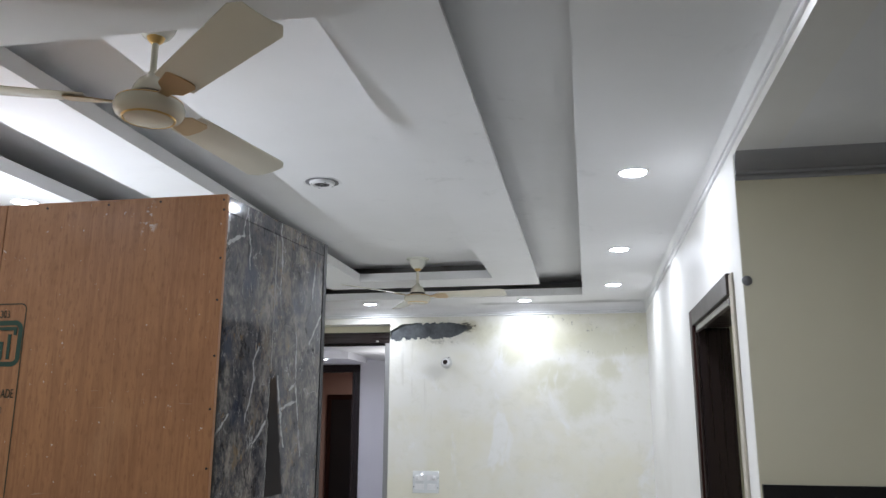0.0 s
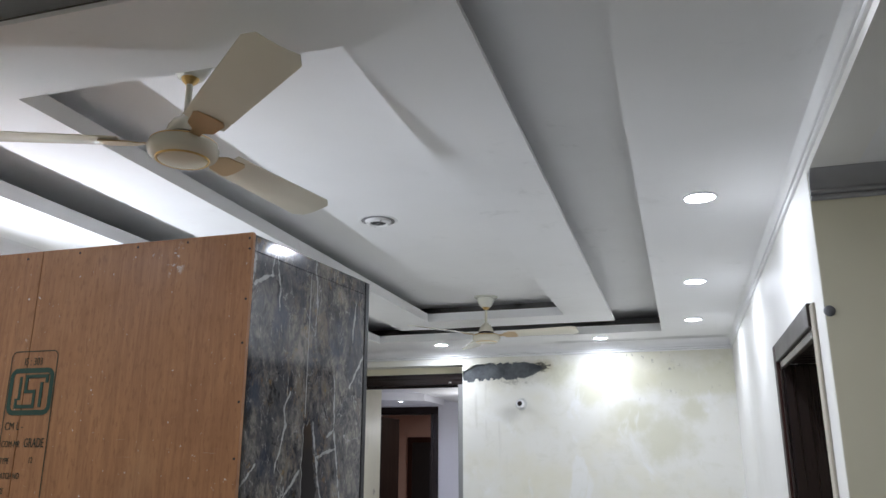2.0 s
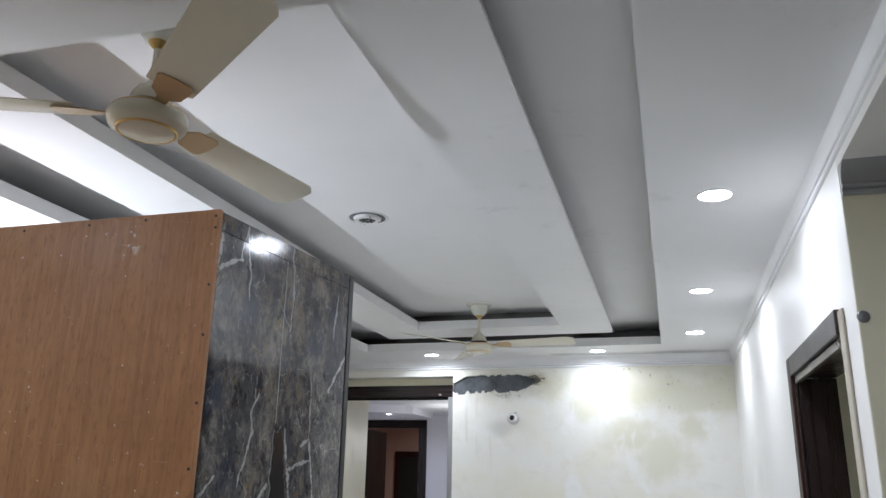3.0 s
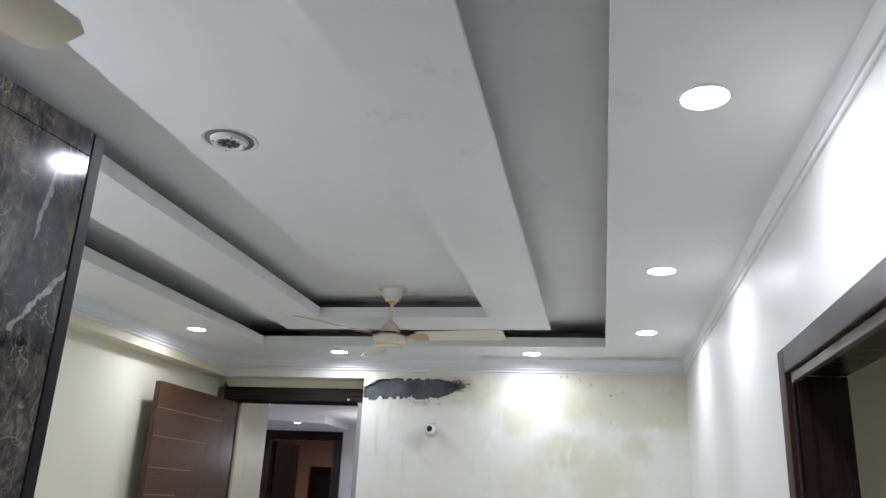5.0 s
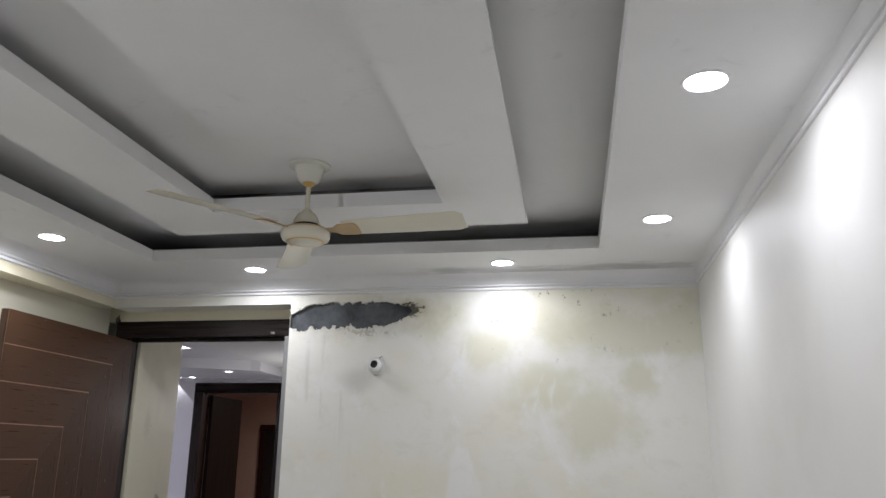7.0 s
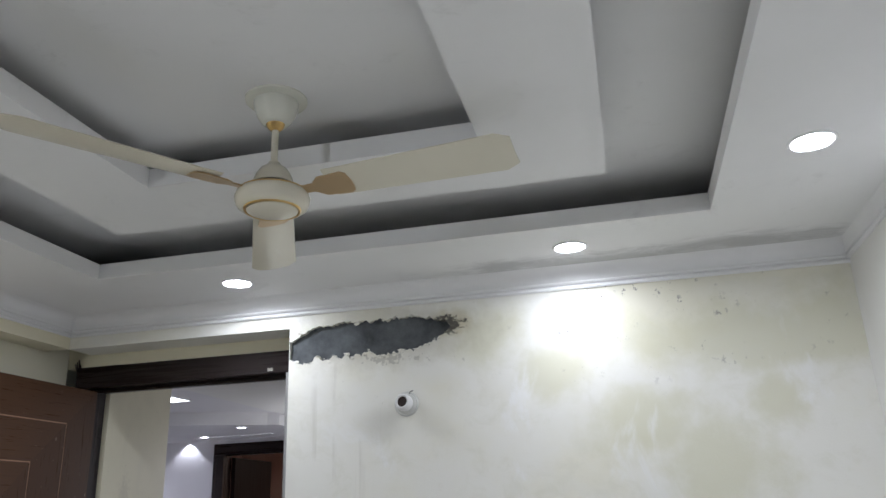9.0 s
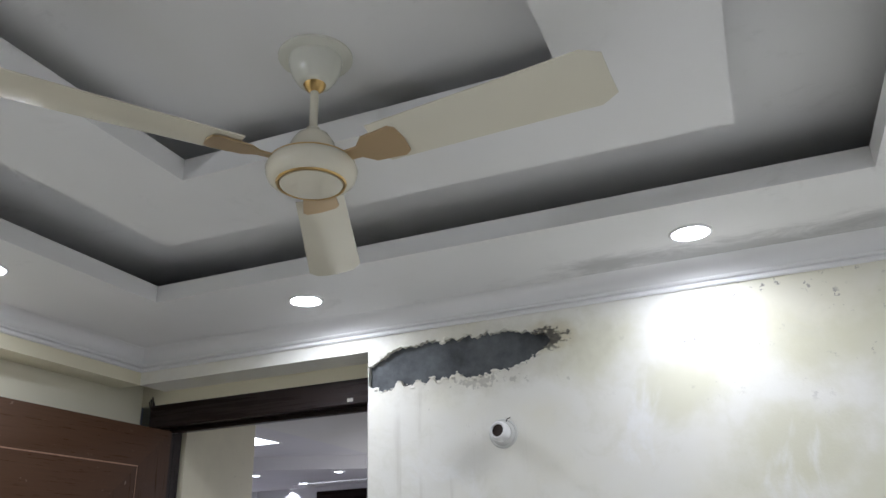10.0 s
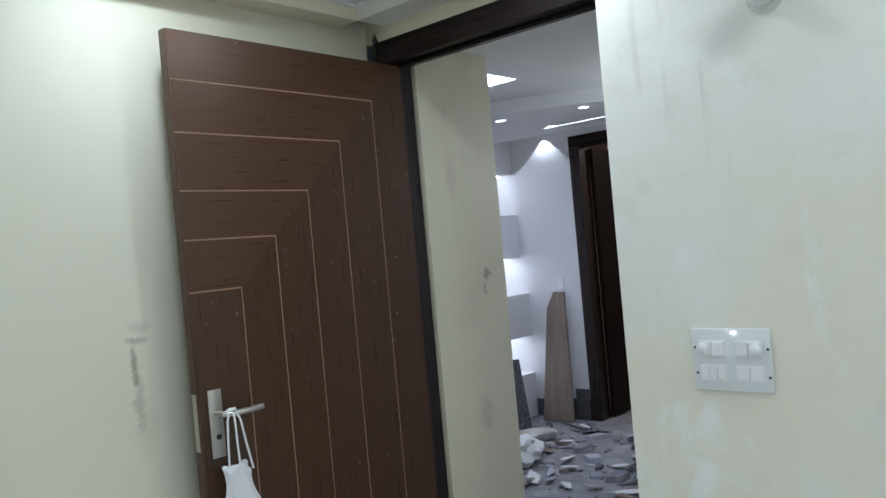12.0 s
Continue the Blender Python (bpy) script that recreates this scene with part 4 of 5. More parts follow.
# stencil on the plywood
def flat_text(body, x, z, size, material, parent, squeeze=1.0):
    cu = bpy.data.curves.new("lettering", "FONT")
    cu.body, cu.size, cu.extrude = body, size, 0.0003
    tmp = new("tmp_lettering", cu)
    me = bpy.data.meshes.new_from_object(tmp.evaluated_get(bpy.context.evaluated_depsgraph_get()))
    bpy.data.objects.remove(tmp)
    me.materials.clear()
    me.materials.append(material)
    ob = new("lettering", me)
    ob.parent = parent
    ob.matrix_basis = Matrix.Translation((x, 0, z)) @ pose(0, 0, 0, 90, 0, 0) @ Matrix.Diagonal((squeeze, 1, 1, 1))
    return ob


def round_frame(x0, x1, z0, z1, r, w, depth=0.0006):
    """A rounded rectangular band in the x-z plane."""
    bm = bmesh.new()

    def loop(x0, x1, z0, z1, r):
        pts = []
        for cx, cz, a0 in ((x1 - r, z1 - r, 0), (x0 + r, z1 - r, 90), (x0 + r, z0 + r, 180), (x1 - r, z0 + r, 270)):
            pts += [(cx + r * math.cos(radians(a0 + 15 * k)), cz + r * math.sin(radians(a0 + 15 * k))) for k in range(7)]
        return pts
    a, b = loop(x0, x1, z0, z1, r), loop(x0 + w, x1 - w, z0 + w, z1 - w, max(r - w, 0.001))
    va, vb = [bm.verts.new((x, -depth, z)) for x, z in a], [bm.verts.new((x, -depth, z)) for x, z in b]
    for i in range(len(a)):
        j = (i + 1) % len(a)
        bm.faces.new((va[i], va[j], vb[j], vb[i]))
    return bm


stencil = thing("stencil_mark", -1.327, PY0 - 0.0006, 1.60, "green and black printed grade stamp on the plywood", "stamp")
stencil.scale = (0.94, 1, 0.94)
part("outline", round_frame(-0.070, 0.070, -0.36, 0.254, 0.016, 0.0028), M_INK, stencil)
part("emblem_frame", round_frame(-0.0655, 0.0655, 0.100, 0.212, 0.022, 0.012), M_GREEN, stencil, "thick green rounded frame")
for k, (x0, x1, z0, z1) in enumerate(((-0.036, -0.028, 0.136, 0.192), (-0.044, -0.036, 0.124, 0.140), (-0.044, 0.016, 0.116, 0.125), (0.008, 0.016, 0.125, 0.160), (-0.018, 0.016, 0.152, 0.160), (-0.018, -0.010, 0.160, 0.196),
                       (-0.018, 0.050, 0.188, 0.196), (0.042, 0.050, 0.176, 0.188), (0.028, 0.036, 0.118, 0.178))):
    part("emblem_bar", boxes((x0, x1, -0.0007 - 0.00012 * k, 0.0, z0, z1)), M_GREEN, stencil)
for words, x, z, size, sq in (("IS : 303", -0.030, 0.219, 0.026, 0.72), ("CM L -", -0.062, 0.066, 0.026, 0.75), ("COM-MR", -0.064, 0.026, 0.022, 0.62), ("GRADE", 0.002, 0.026, 0.030, 0.60), ("TYPE", -0.062, -0.012, 0.020, 0.62), ("12", 0.022, -0.010, 0.020, 0.62),
                              ("BATCH NO", -0.062, -0.046, 0.020, 0.62), ("SIZE", -0.062, -0.080, 0.020, 0.62), ("THICKNESS", -0.062, -0.114, 0.020, 0.62)):
    flat_text(words, x, z, size, M_INK, stencil, sq).location.y = -0.0004


# ---- lights that can be seen ----
def downlight(x, y, z, material=M_LIT, r=0.048, label="lit round white recessed downlight in the ceiling"):
    root = thing("downlight", x, y, z, label, "downlight", "recessed downlights")
    part("trim_ring", lathe([(r, -0.001), (r + 0.003, -0.005), (r + 0.008, -0.005), (r + 0.011, -0.001), (r + 0.011, 0.0)], 36), M_PLASTIC, root, smooth=True)
    part("diffuser", lathe([(0, -0.007), (r * 0.5, -0.0062), (r * 0.8, -0.0045), (r, -0.001), (r, 0.0), (0, 0.0)], 36), material, root, "glowing white diffuser", True)
    return root


first = downlight(*ROOM_LIGHTS[0], CEIL)
for x, y in ROOM_LIGHTS[1:]:
    copy_thing(first, pose(x, y, CEIL))


def tube_light():
    root = thing("tube_light", WEST, TUBE.y, TUBE.z, "short lit white tube light fixed along the wall", "tube light")
    h = TUBE_LONG / 2
    part("batten", boxes((0, 0.022, -h - 0.03, h + 0.03, -0.020, 0.020), bevel=0.003), M_PLASTIC, root)
    part("tube", boxes((0.022, 0.058, -h, h, -0.014, 0.014), bevel=0.010), lit("lit_tube", 9.0), root, "glowing white diffuser", True)
    for y in (-h - 0.016, h + 0.016):
        part("end_cap", boxes((0.0222, 0.056, y - 0.015, y + 0.015, -0.016, 0.016), bevel=0.003), M_PLASTIC, root)


tube_light()


def empty_holder():
    root = thing("lamp_holder", -1.091, NORTH, 2.018, "empty white bulb holder on the stained wall", "lamp holder")
    base = part("base", lathe([(0, 0), (0.045, 0), (0.045, 0.004), (0.042, 0.007), (0.038, 0.007), (0.035, 0.013), (0.029, 0.016), (0, 0.016)], 32), M_BASE, root, smooth=True)
    base.matrix_basis = pose(0, 0, 0, 90, 0, 0)
    cup = part("socket", lathe([(0, 0.010), (0.0290, 0.012), (0.0300, 0.028), (0.0285, 0.042), (0.0235, 0.051), (0.0195, 0.051), (0.0185, 0.032), (0, 0.032)], 32), M_PLASTIC, root, smooth=True)
    cup.matrix_basis = pose(0, 0, 0, 85, 0, -5)
    hole = part("contact", lathe([(0, 0.040), (0.0190, 0.040), (0.0190, 0.043), (0, 0.043)], 20), M_BROWN, root, "dark brown inside of the holder")
    hole.matrix_basis = pose(0, 0, 0, 85, 0, -5)
    part("wire_stub", tube([(0.012, -0.010, 0.030), (0.016, -0.006, 0.043), (0.026, -0.003, 0.047)], 0.0016, 6), M_SCREW, root, "dark bent wire")


empty_holder()


def switchboard():
    x0, x1, z0, z1 = -1.355, -1.148, 1.026, 1.191
    root = thing("switchboard", (x0 + x1) / 2, NORTH, (z0 + z1) / 2, "white switch plate with four switch groups and two fan regulators", "switchboard")
    w, h = (x1 - x0) / 2, (z1 - z0) / 2
    part("plate", boxes((-w, w, -0.010, 0, -h, h), bevel=0.004), M_CLEAR, root, smooth=True)
    for cx, cz, n in ((-0.048, 0.030, 2), (0.048, 0.030, 2), (-0.048, -0.034, 3), (0.048, -0.034, 2)):
        part("inset", boxes((cx - 0.036, cx + 0.036, -0.0125, -0.0095, cz - 0.022, cz + 0.022), bevel=0.001), M_PLASTIC, root)
        for k in range(n):
            x = cx - 0.033 + 0.066 * (k + 0.5) / n
            part("rocker", boxes((x - 0.030 / n, x + 0.030 / n, -0.0165, -0.012, cz - 0.018, cz + 0.018), bevel=0.0015), M_PLASTIC, root)
    for x in (-0.070, 0.068):
        k = part("regulator_knob", lathe([(0, 0), (0.015, 0), (0.0145, 0.014), (0.010, 0.017), (0, 0.017)], 20), M_PLASTIC, root, smooth=True)
        k.matrix_basis = Matrix.Translation((x, -0.0155, 0.030)) @ pose(0, 0, 0, 90, 0, 0)
    for x, z in ((-0.094, 0.032), (-0.093, -0.036), (0.096, 0.030), (0.096, -0.042)):
        k = part("screw", lathe([(0, 0), (0.0036, 0), (0.003, 0.002), (0, 0.002)], 10), M_SCREW, root)
        k.matrix_basis = Matrix.Translation((x, -0.010, z)) @ pose(0, 0, 0, 90, 0, 0)


switchboard()


# ---- ceiling fans ----
def ceiling_fan():
    root = thing("ceiling_fan", 0, 0, 0, "ivory ceiling fan with gold trim and three blades", "ceiling fan", "ceiling fans")
    part("canopy", lathe([(0, 0.0), (0.076, 0.0), (0.076, -0.005), (0.066, -0.009), (0.055, -0.010), (0.0545, -0.020), (0.047, -0.045), (0.035, -0.064), (0.028, -0.069), (0, -0.069)], 32), M_CANOPY, root, "white plastic ceiling cup", True)
    part("collar", lathe([(0, -0.066), (0.024, -0.067), (0.019, -0.078), (0.010, -0.086), (0, -0.086)], 24), M_GOLD, root, "gold collar", True)
    part("downrod", lathe([(0, -0.08), (0.0085, -0.08), (0.0085, -0.1680), (0.013, -0.1700), (0.013, -0.1780), (0, -0.1780)], 20), M_IVORY, root, smooth=True)
    part("motor_cover", lathe([(0, -0.1700), (0.013, -0.1720), (0.019, -0.1800), (0.032, -0.1890), (0.042, -0.2050), (0.047, -0.2200), (0.051, -0.2270), (0.051, -0.2300), (0, -0.2300)], 36), M_IVORY, root, smooth=True)
    part("vent_gap", lathe([(0, -0.2290), (0.046, -0.2290), (0.050, -0.2420), (0, -0.2420)], 36), M_DARKGAP, root)
    body = part("motor_body", lathe([(0, -0.2410), (0.056, -0.2410), (0.074, -0.2440), (0.084, -0.2530), (0.0885, -0.2640), (0.087, -0.2750), (0.083, -0.2850), (0.071, -0.2930), (0, -0.2930)], 48), M_IVORY, root, smooth=True)
    part("upper_band", lathe([(0.0780, -0.2462), (0.0812, -0.2478), (0.0838, -0.2505), (0.0836, -0.2525)], 48), M_GOLD, body, "thin gold line")
    part("gold_ring", lathe([(0.0605, -0.2925), (0.0625, -0.2965), (0.0655, -0.2965), (0.0680, -0.2925)], 48), M_GOLD, body, "gold ring", True)
    part("bottom_cap", lathe([(0.0600, -0.2935), (0.0595, -0.2965), (0.045, -0.2990), (0.022, -0.3005), (0, -0.3010)], 48), M_IVORY, root, smooth=True)
    for k in range(3):
        turn = pose(0, 0, 0, 0, 0, 120 * k)
        bm = bmesh.new()
        # bracket: shaped arm from the motor to the blade root
        pts = [(0.080, 0.012), (0.108, 0.013), (0.130, 0.032), (0.190, 0.038), (0.202, 0.030), (0.206, 0.0), (0.202, -0.030), (0.190, -0.038), (0.130, -0.032), (0.108, -0.013), (0.080, -0.012)]
        lo = [bm.verts.new((x, y, -0.2560 - 0.010 * y / 0.04)) for x, y in pts]
        hi = [bm.verts.new((x, y, -0.2520 - 0.010 * y / 0.04)) for x, y in pts]
        bm.faces.new(lo), bm.faces.new(hi)
        for i in range(len(pts)):
            j = (i + 1) % len(pts)
            bm.faces.new((lo[i], lo[j], hi[j], hi[i]))
        br = part("blade_bracket", bm, M_BRACKET, root, "champagne metal blade bracket")
        br.matrix_basis = turn
        bm = bmesh.new()
        n = 14
        rows_ = []
        for i in range(n + 1):
            t = i / n
            x = 0.150 + 0.440 * t
            half = 0.050 + 0.016 * t
            half *= math.sqrt(max(0.0, 1 - max(0.0, (t - 0.93) / 0.07) ** 2)) * 0.3 + 0.7 if t > 0.93 else 1
            row = []
            for u in (-1, -0.5180, 0, 0.5, 1):
                y = half * u
                row.append((x, y, -0.2470 - 0.20 * y - 0.004 * (1 - u * u)))
            rows_.append(row)
        top_ = [[bm.verts.new(p) for p in r] for r in rows_]
        low_ = [[bm.verts.new((p[0], p[1], p[2] - 0.0025)) for p in r] for r in rows_]
        for i in range(n):
            for u in range(4):
                bm.faces.new((top_[i][u], top_[i + 1][u], top_[i + 1][u + 1], top_[i][u + 1]))
                bm.faces.new((low_[i][u], low_[i][u + 1], low_[i + 1][u + 1], low_[i + 1][u]))
            for u in (0, 4):
                bm.faces.new((top_[i][u], low_[i][u], low_[i + 1][u], top_[i + 1][u]))
        for i in (0, n):
            for u in range(4):
                bm.faces.new((top_[i][u], top_[i][u + 1], low_[i][u + 1], low_[i][u]))
        part("blade", bm, M_IVORY, root, smooth=True).matrix_basis = turn
    return root


fan = ceiling_fan()
fan.matrix_basis = pose(-1.078, 1.680, SLAB, 0, 0, 82)
copy_thing(fan, pose(-1.076, 4.890, SLAB, 0, 0, 115))


def round_vent():
    root = thing("round_vent", -1.142, 3.165, SLAB, "round white ceiling fitting with a dark slotted centre", "ceiling vent")
    part("outer_ring", lathe([(0.074, 0.0), (0.084, -0.003), (0.088, 0.0)], 40), M_PLASTIC, root, smooth=True)
    part("recess", lathe([(0.054, -0.004), (0.060, -0.001), (0.075, -0.001)], 40), mat("grey_recess", (0.20, 0.20, 0.205), 0.6), root, "grey recessed ring", True)
    part("dome", lathe([(0.058, -0.002), (0.054, -0.012), (0.042, -0.016), (0.036, -0.012), (0.034, -0.010)], 40), M_PLASTIC, root, smooth=True)
    part("grille", lathe([(0, -0.011), (0.035, -0.011), (0.035, -0.006), (0, -0.006)], 32), mat("grey_grille", (0.30, 0.30, 0.30), 0.5), root, "grey slotted centre")
    for k in range(8):
        a = radians(45 * k + 20)
        slot = part("slot", boxes((0.008, 0.031, -0.0055, 0.0055, -0.0122, -0.0108), bevel=0.0004), M_SCREW, root, "dark slot")
        slot.matrix_basis = pose(0, 0, 0, 0, 0, 45 * k + 20)
    for k in range(4):
        s = part("screw", lathe([(0, -0.0150), (0.0035, -0.0150), (0.0035, -0.0125), (0, -0.0125)], 8), M_SCREW, root)
        s.location = (0.048 * math.cos(radians(90 * k + 35)), 0.048 * math.sin(radians(90 * k + 35)), 0)


round_vent()


# ---- the hall beyond the door ----
HALL_N, HALL_W, HALL_E = 9.33, -4.27, -0.9
HX, HALL_Z, SOFFIT = -2.52, 2.302, 2.286
structure("wall_passage", boxes((WEST - 0.12, -2.535, DOOR_Y + 0.14, 6.81, 0, 2.6)), M_PASSAGE, "cream wall beside the passage with grey scuffs", "wall")
structure("wall_hall_north", boxes((HALL_W - 0.5, -3.61, HALL_N, HALL_N + 0.12, 0, 2.6), (-2.865, HALL_E, HALL_N, HALL_N + 0.12, 0, 2.6), (-3.61, -2.865, HALL_N, HALL_N + 0.12, 2.155, 2.6)), M_HALL, "pale lilac white wall of the hall", "wall")
structure("wall_hall_east", boxes((HALL_E, HALL_E + 0.1, DOOR_Y + 0.14, HALL_N, 0, 2.6)), M_HALL, "pale wall closing the hall", "wall")
structure("wall_hall_south", boxes((HALL_W - 0.5, WEST - 0.12, 6.70, 6.805, 0, 2.6), (-1.40, HALL_E, DOOR_Y + 0.141, DOOR_Y + 0.2, 0, 2.6)), M_HALL, "pale wall of the hall", "wall")


def hall_ceiling():
    """Flat soffit, an upper lilac field and a dropped panel with a curved front."""
    bm = boxes((HALL_W - 0.5, HX, 6.66, HALL_N, HALL_Z, 2.5))
    n = 28
    pts = []
    for i in range(n + 1):
        t = i / n
        x = -4.6 + (HX - 0.02 + 4.6) * t
        pts.append((x, 7.98 - 0.36 * math.sin(math.pi * min(1, t * 1.02)) + 0.10 * t))
    pts += [(HX - 0.02, 8.80), (-4.6, 8.80)]
    low = [bm.verts.new((x, y, 2.222)) for x, y in pts]
    high = [bm.verts.new((x, y, HALL_Z)) for x, y in pts]
    bm.faces.new(low)
    for i in range(len(pts)):
        j = (i + 1) % len(pts)
        bm.faces.new((low[i], low[j], high[j], high[i]))
    return structure("ceiling_hall", bm, M_HALL, "pale lilac hall ceiling with a curved dropped panel", "ceiling")


hall_ceiling()
structure("soffit_passage", boxes((HX, HALL_E, DOOR_Y + 0.14, HALL_N, SOFFIT, 2.5)), M_WHITE, "white soffit above the passage", "soffit")
for x, y in HALL_LIGHTS[:3]:
    h = downlight(x, y, 2.222, M_LIT_HALL, 0.030, "small lit downlight in the hall ceiling")
strip = thing("strip_light", -3.12, 8.565, 2.222, "lit white strip light in the hall ceiling", "strip light")
part("diffuser", boxes((-0.30, 0.30, -0.016, 0.016, -0.001, 0.0)), M_STRIP, strip)
for y, h in ((-0.021, 0.0044), (0.0165, 0.0008)):
    part("rim", boxes((-0.308, 0.308, y, y + 0.0045, -h, 0.0)), M_PLASTIC, strip)
panel = thing("panel_light", -2.877, 7.204, HALL_Z, "lit square panel light in the hall ceiling", "panel light")
part("diffuser", boxes((-0.12, 0.12, -0.147, 0.147, -0.004, 0.0)), M_STRIP, panel)
for x in (0.1205, -0.128):
    part("rim", boxes((x, x + 0.0075, -0.155, 0.155, -0.005, 0)), M_PLASTIC, panel)

# niches stepped into the hall's west wall, some of them lit
NICHES = [(0.0, 0.36, 0.05, False), (0.36, 0.67, -0.22, True), (0.67, 1.02, 0.06, False), (1.02, 1.32, -0.22, True), (1.32, 1.68, 0.0, False), (1.68, 2.02, -0.22, True), (2.02, 2.6, 0.0, False)]
bm = boxes((HALL_W - 0.34, HALL_W - 0.22, 6.66, HALL_N, 0, 2.6))
for z0, z1, out, bright in NICHES:
    bm_box(bm, HALL_W - 0.22, HALL_W, 6.66, 8.55, z0, z1)
    if not bright:
        bm_box(bm, HALL_W - 0.22, HALL_W + out, 8.55, HALL_N, z0, z1)
structure("wall_hall_west", bm, M_HALL, "pale wall with stepped lit niches", "wall")
for z0, z1, out, bright in NICHES:
    if bright:
        s = thing("niche_light", HALL_W - 0.12, 8.95, z1, "lit strip under the top of a wall niche", "niche light", "niche lights")
        part("diffuser", boxes((-0.02, 0.02, -0.33, 0.33, -0.008, 0.0)), lit("lit_niche", 12.0, (0.86, 0.88, 1.0)), s)

# hall door: frame, leaf ajar, and the warm room behind
door_frame("door_frame_3", [("head", (-3.700, -2.770, HALL_N - 0.015, HALL_N + 0.10, 2.155, 2.245)), ("jamb", (-3.700, -3.608, HALL_N - 0.015, HALL_N + 0.124, 0, 2.155)), ("jamb", (-2.867, -2.770, HALL_N - 0.015, HALL_N + 0.124, 0, 2.155))],
           "dark brown frame of the hall door", M_FRAME)
leaf = thing("door_leaf", -3.6065, HALL_N + 0.1245, 0, "dark brown hall door standing half open inward", "door")
part("body", boxes((0.0, 0.70, -0.035, 0.0, 0.01, 2.14), bevel=0.002), M_LEAF, leaf)
part("handle_plate", boxes((0.62, 0.66, -0.042, -0.035, 0.95, 1.13), bevel=0.001), M_STEEL, leaf)
leaf.rotation_euler = (0, 0, radians(90.5))
structure("wall_warm_room", boxes((-4.8, -2.0, 11.9, 12.0, 0, 2.7), (-2.3, -2.2, HALL_N + 0.12, 11.9, 0, 2.7), (-4.9, -4.8, HALL_N + 0.12, 12.0, 0, 2.7)), M_PINK, "terracotta pink wall of a far room", "wall")
structure("ceiling_warm_room", boxes((-4.8, -2.2, HALL_N + 0.12, 11.9, 2.45, 2.6)), M_PINK, "pinkish ceiling of a far room", "ceiling")
far_door = thing("far_doorway", -3.62, 11.9, 0, "dark far doorway with a reddish wooden head", "doorway")
part("head", boxes((-0.44, 0.44, -0.03, 0.0, 1.88, 1.96), bevel=0.003), M_RED, far_door)
part("door_panel", boxes((-0.37, 0.37, -0.012, 0.0, 0.0, 1.88)), M_MEDGE, far_door)
for x in (-0.44, 0.37):
    part("jamb", boxes((x, x + 0.07, -0.03, 0.0, 0, 1.88), bevel=0.003), M_RED, far_door)

# granite skirting tiles, leaning boards and debris
for k, (a, b) in enumerate(((-4.215, -3.965), (-3.962, -3.705))):
    structure("skirting_tile", boxes((a, b, HALL_N - 0.012, HALL_N, 0.0, 0.16 if k else 0.14), bevel=0.002), M_GRANITE, "grey granite skirting tile on the hall wall", "skirting")
structure("skirting_block", boxes((-3.82, -3.703, HALL_N - 0.03, HALL_N - 0.013, 0.0, 0.245), bevel=0.002), M_GRANITE, "rough grey granite block beside the door", "skirting")

board = thing("leaning_board", -3.90, HALL_N - 0.02, 0, "worn brown board leaning against the hall wall", "board")
part("board", prism([(-0.17, 0.0), (0.12, 0.0), (0.045, 1.03), (-0.055, 1.03), (-0.12, 0.90)], "y", -0.016, 0.0, 0.002), M_BOARD, board)
board.rotation_euler = (radians(-7), 0, 0)
board.location.y = HALL_N - 0.135
box_ = thing("small_socket", -3.888, HALL_N, 1.085, "small white socket on the hall wall", "socket")
part("plate", boxes((-0.03, 0.03, -0.012, 0, -0.045, 0.045), bevel=0.003), M_PLASTIC, box_)

slab = thing("leaning_slab", -4.12, 8.62, 0, "grey stone slab leaning in the hall", "slab")
part("slab", boxes((-0.30, 0.30, -0.012, 0.012, 0, 0.55), bevel=0.003), M_GRANITE, slab)
slab.rotation_euler = (radians(-14), 0, radians(62))


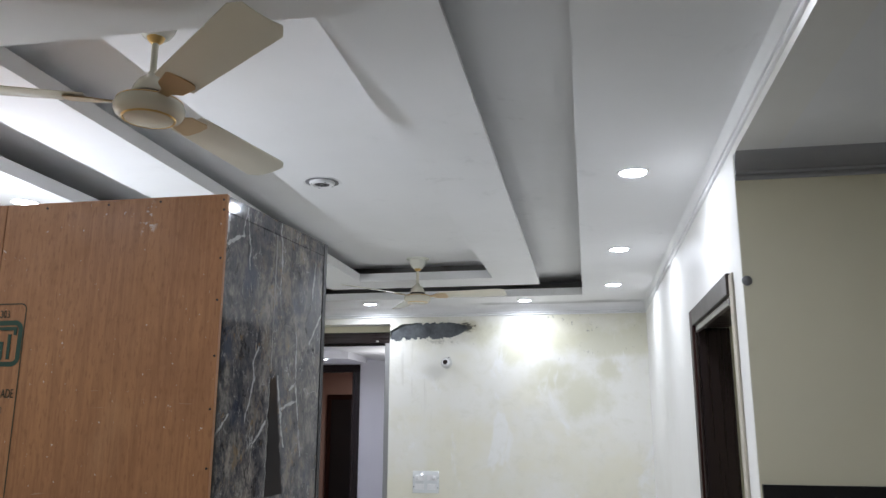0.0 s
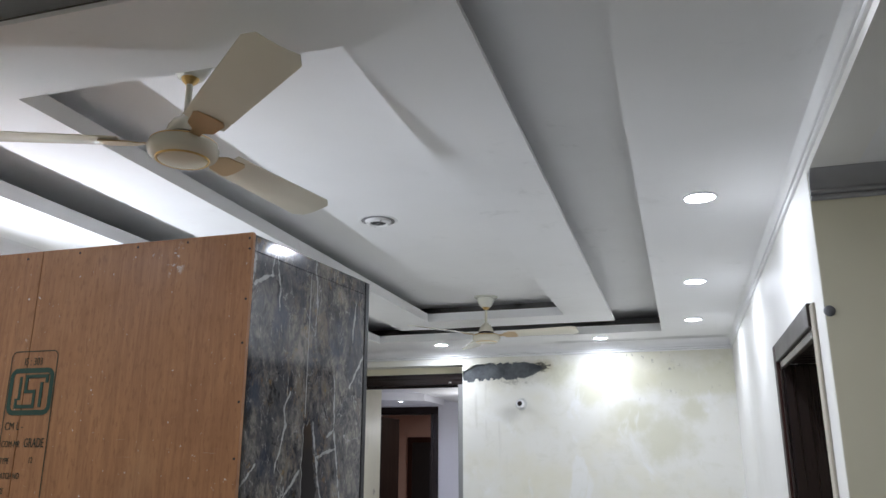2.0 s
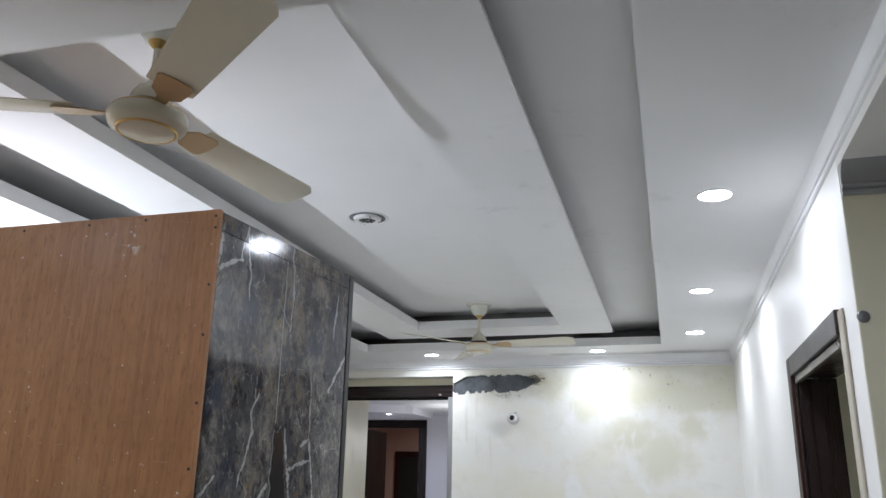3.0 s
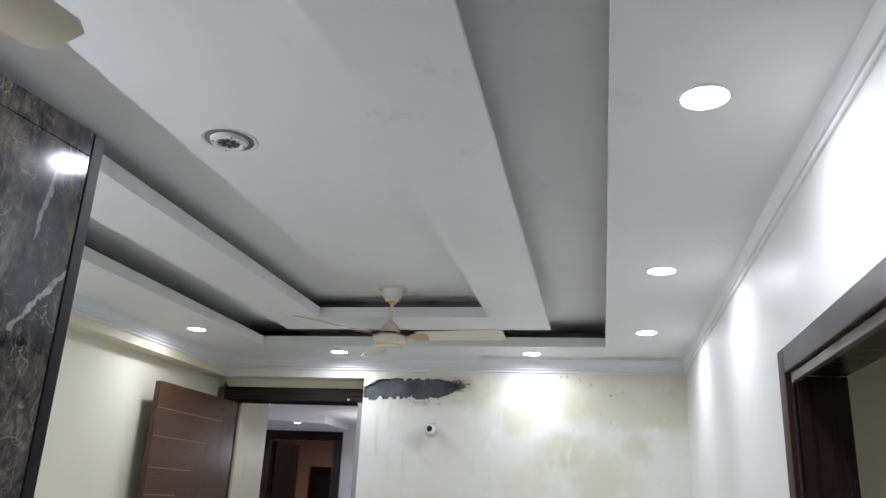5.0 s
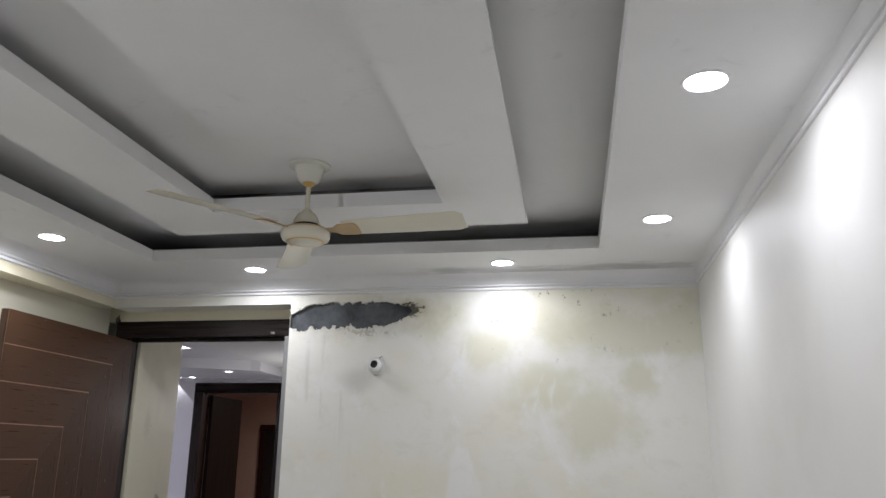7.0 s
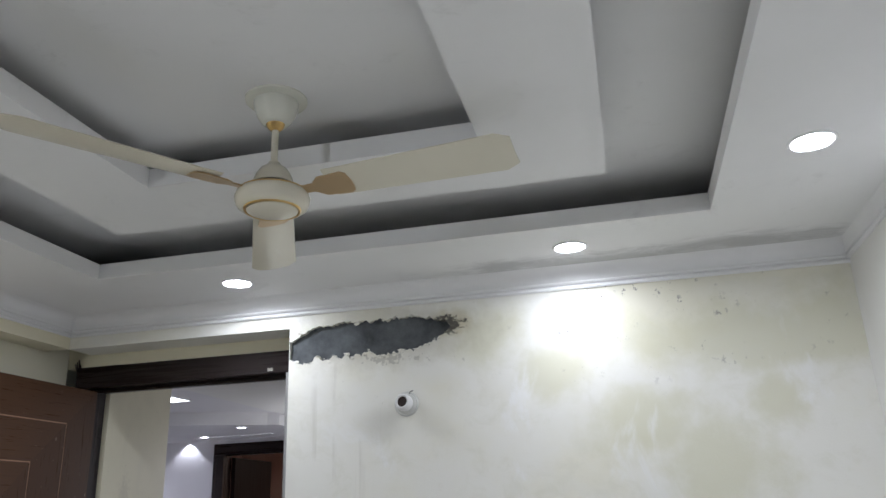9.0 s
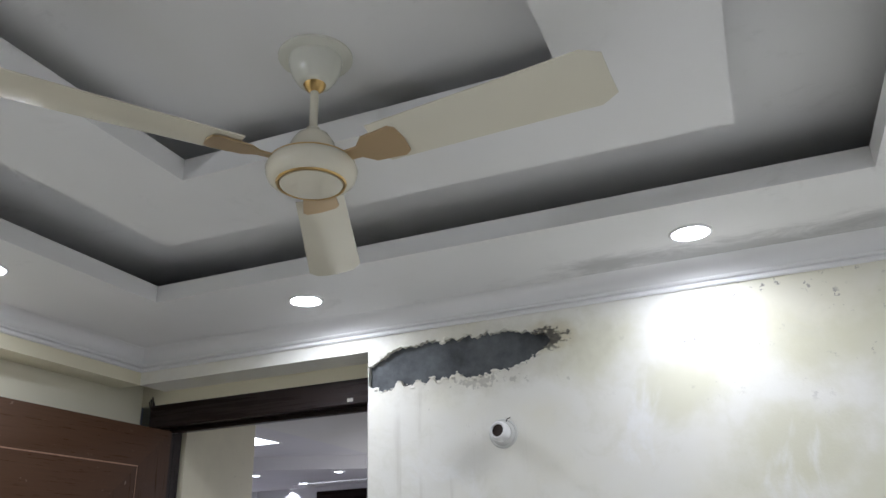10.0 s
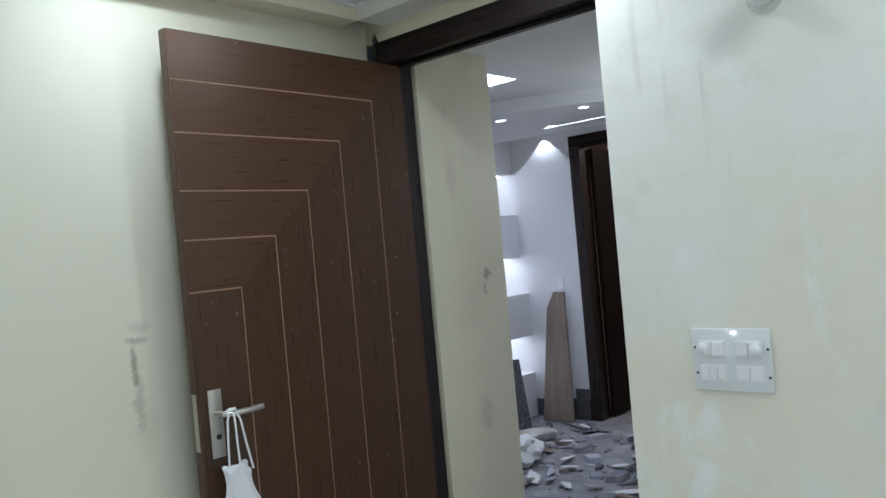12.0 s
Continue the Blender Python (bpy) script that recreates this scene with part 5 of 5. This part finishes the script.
def lump(name, x, y, z, sx, sy, sz, material, label, category, group="", turn=0.0, seed=0.0, chunky=0.75):
    """A broken slab or lump with uneven corners, lying on the floor."""
    bm = bmesh.new()
    n = 5 + int(seed * 7) % 3
    ring = []
    for i in range(n):
        a = 2 * math.pi * i / n + 0.9 * noise.noise((seed, i * 2.1, 0))
        r = 1 + chunky * noise.noise((seed * 1.7, i * 3.1, 5.0))
        ring.append((sx * r * math.cos(a), sy * r * math.sin(a)))
    low = [bm.verts.new((a, b, 0)) for a, b in ring]
    high = [bm.verts.new((a * 0.9, b * 0.9, sz * (1 + 0.4 * noise.noise((seed, i * 1.3, 9))))) for i, (a, b) in enumerate(ring)]
    top = bm.verts.new((0, 0, sz * 1.08))
    bm.faces.new(low)
    for i in range(n):
        j = (i + 1) % n
        bm.faces.new((low[i], low[j], high[j], high[i]))
        bm.faces.new((high[i], high[j], top))
    ob = part(name, bm, material)
    ob.matrix_basis = pose(x, y, z, 0, 0, turn)
    return tagged(ob, label, category, group)


rng = random.Random(5)
for k in range(290):
    x, y = -4.05 + 1.75 * rng.random(), 7.40 + 1.80 * rng.random()
    s = rng.choice((0.010, 0.014, 0.02, 0.028, 0.038, 0.05, 0.07))
    lump("rubble_piece", x, y, -0.004, s * rng.uniform(0.7, 1.6), s * rng.uniform(0.4, 1.0), s * rng.uniform(0.15, 0.6), M_RUBBLE, "broken grey masonry piece on the hall floor", "rubble", "rubble in the hall", rng.uniform(0, 360), k * 1.31)
for k in range(60):
    x, y = -3.95 + 1.6 * rng.random(), 7.45 + 1.65 * rng.random()
    ob = lump("shard", x, y, 0.015, rng.uniform(0.05, 0.15), rng.uniform(0.015, 0.05), 0.006, (M_BOARD if k % 8 == 1 else M_RUBBLE) if k % 2 else (M_GRANITE, M_CLOTH)[k // 2 % 2], "thin broken shard lying on the rubble", "shard", "shards in the hall", rng.uniform(0, 360), k * 2.7)
    ob.matrix_basis = ob.matrix_basis @ pose(0, 0, 0, rng.uniform(-14, 14), rng.uniform(-10, 10), 0)


def sack(x, y):
    root = thing("plastic_sack", x, y, 0, "crumpled white plastic sack among the rubble", "sack")
    bm = bmesh.new()
    bmesh.ops.create_icosphere(bm, subdivisions=4, radius=1)
    for v in bm.verts:
        d = 1 + 0.35 * noise.noise(v.co * 1.8) + 0.22 * abs(noise.noise(v.co * 5.0))
        v.co = Vector((v.co.x * 0.24 * d, v.co.y * 0.17 * d, max(0.0, 0.07 + v.co.z * 0.11 * d)))
    part("sack_body", bm, M_CLOTH, root, smooth=True)


sack(-3.62, 8.12)
basin = thing("steel_basin", -3.75, 8.62, 0, "shallow grey mortar basin on the floor", "basin")
part("bowl", lathe([(0, 0.004), (0.10, 0.004), (0.15, 0.06), (0.158, 0.062), (0.155, 0.055), (0.104, 0.0), (0, 0.0)], 28), M_STEEL, basin, smooth=True)
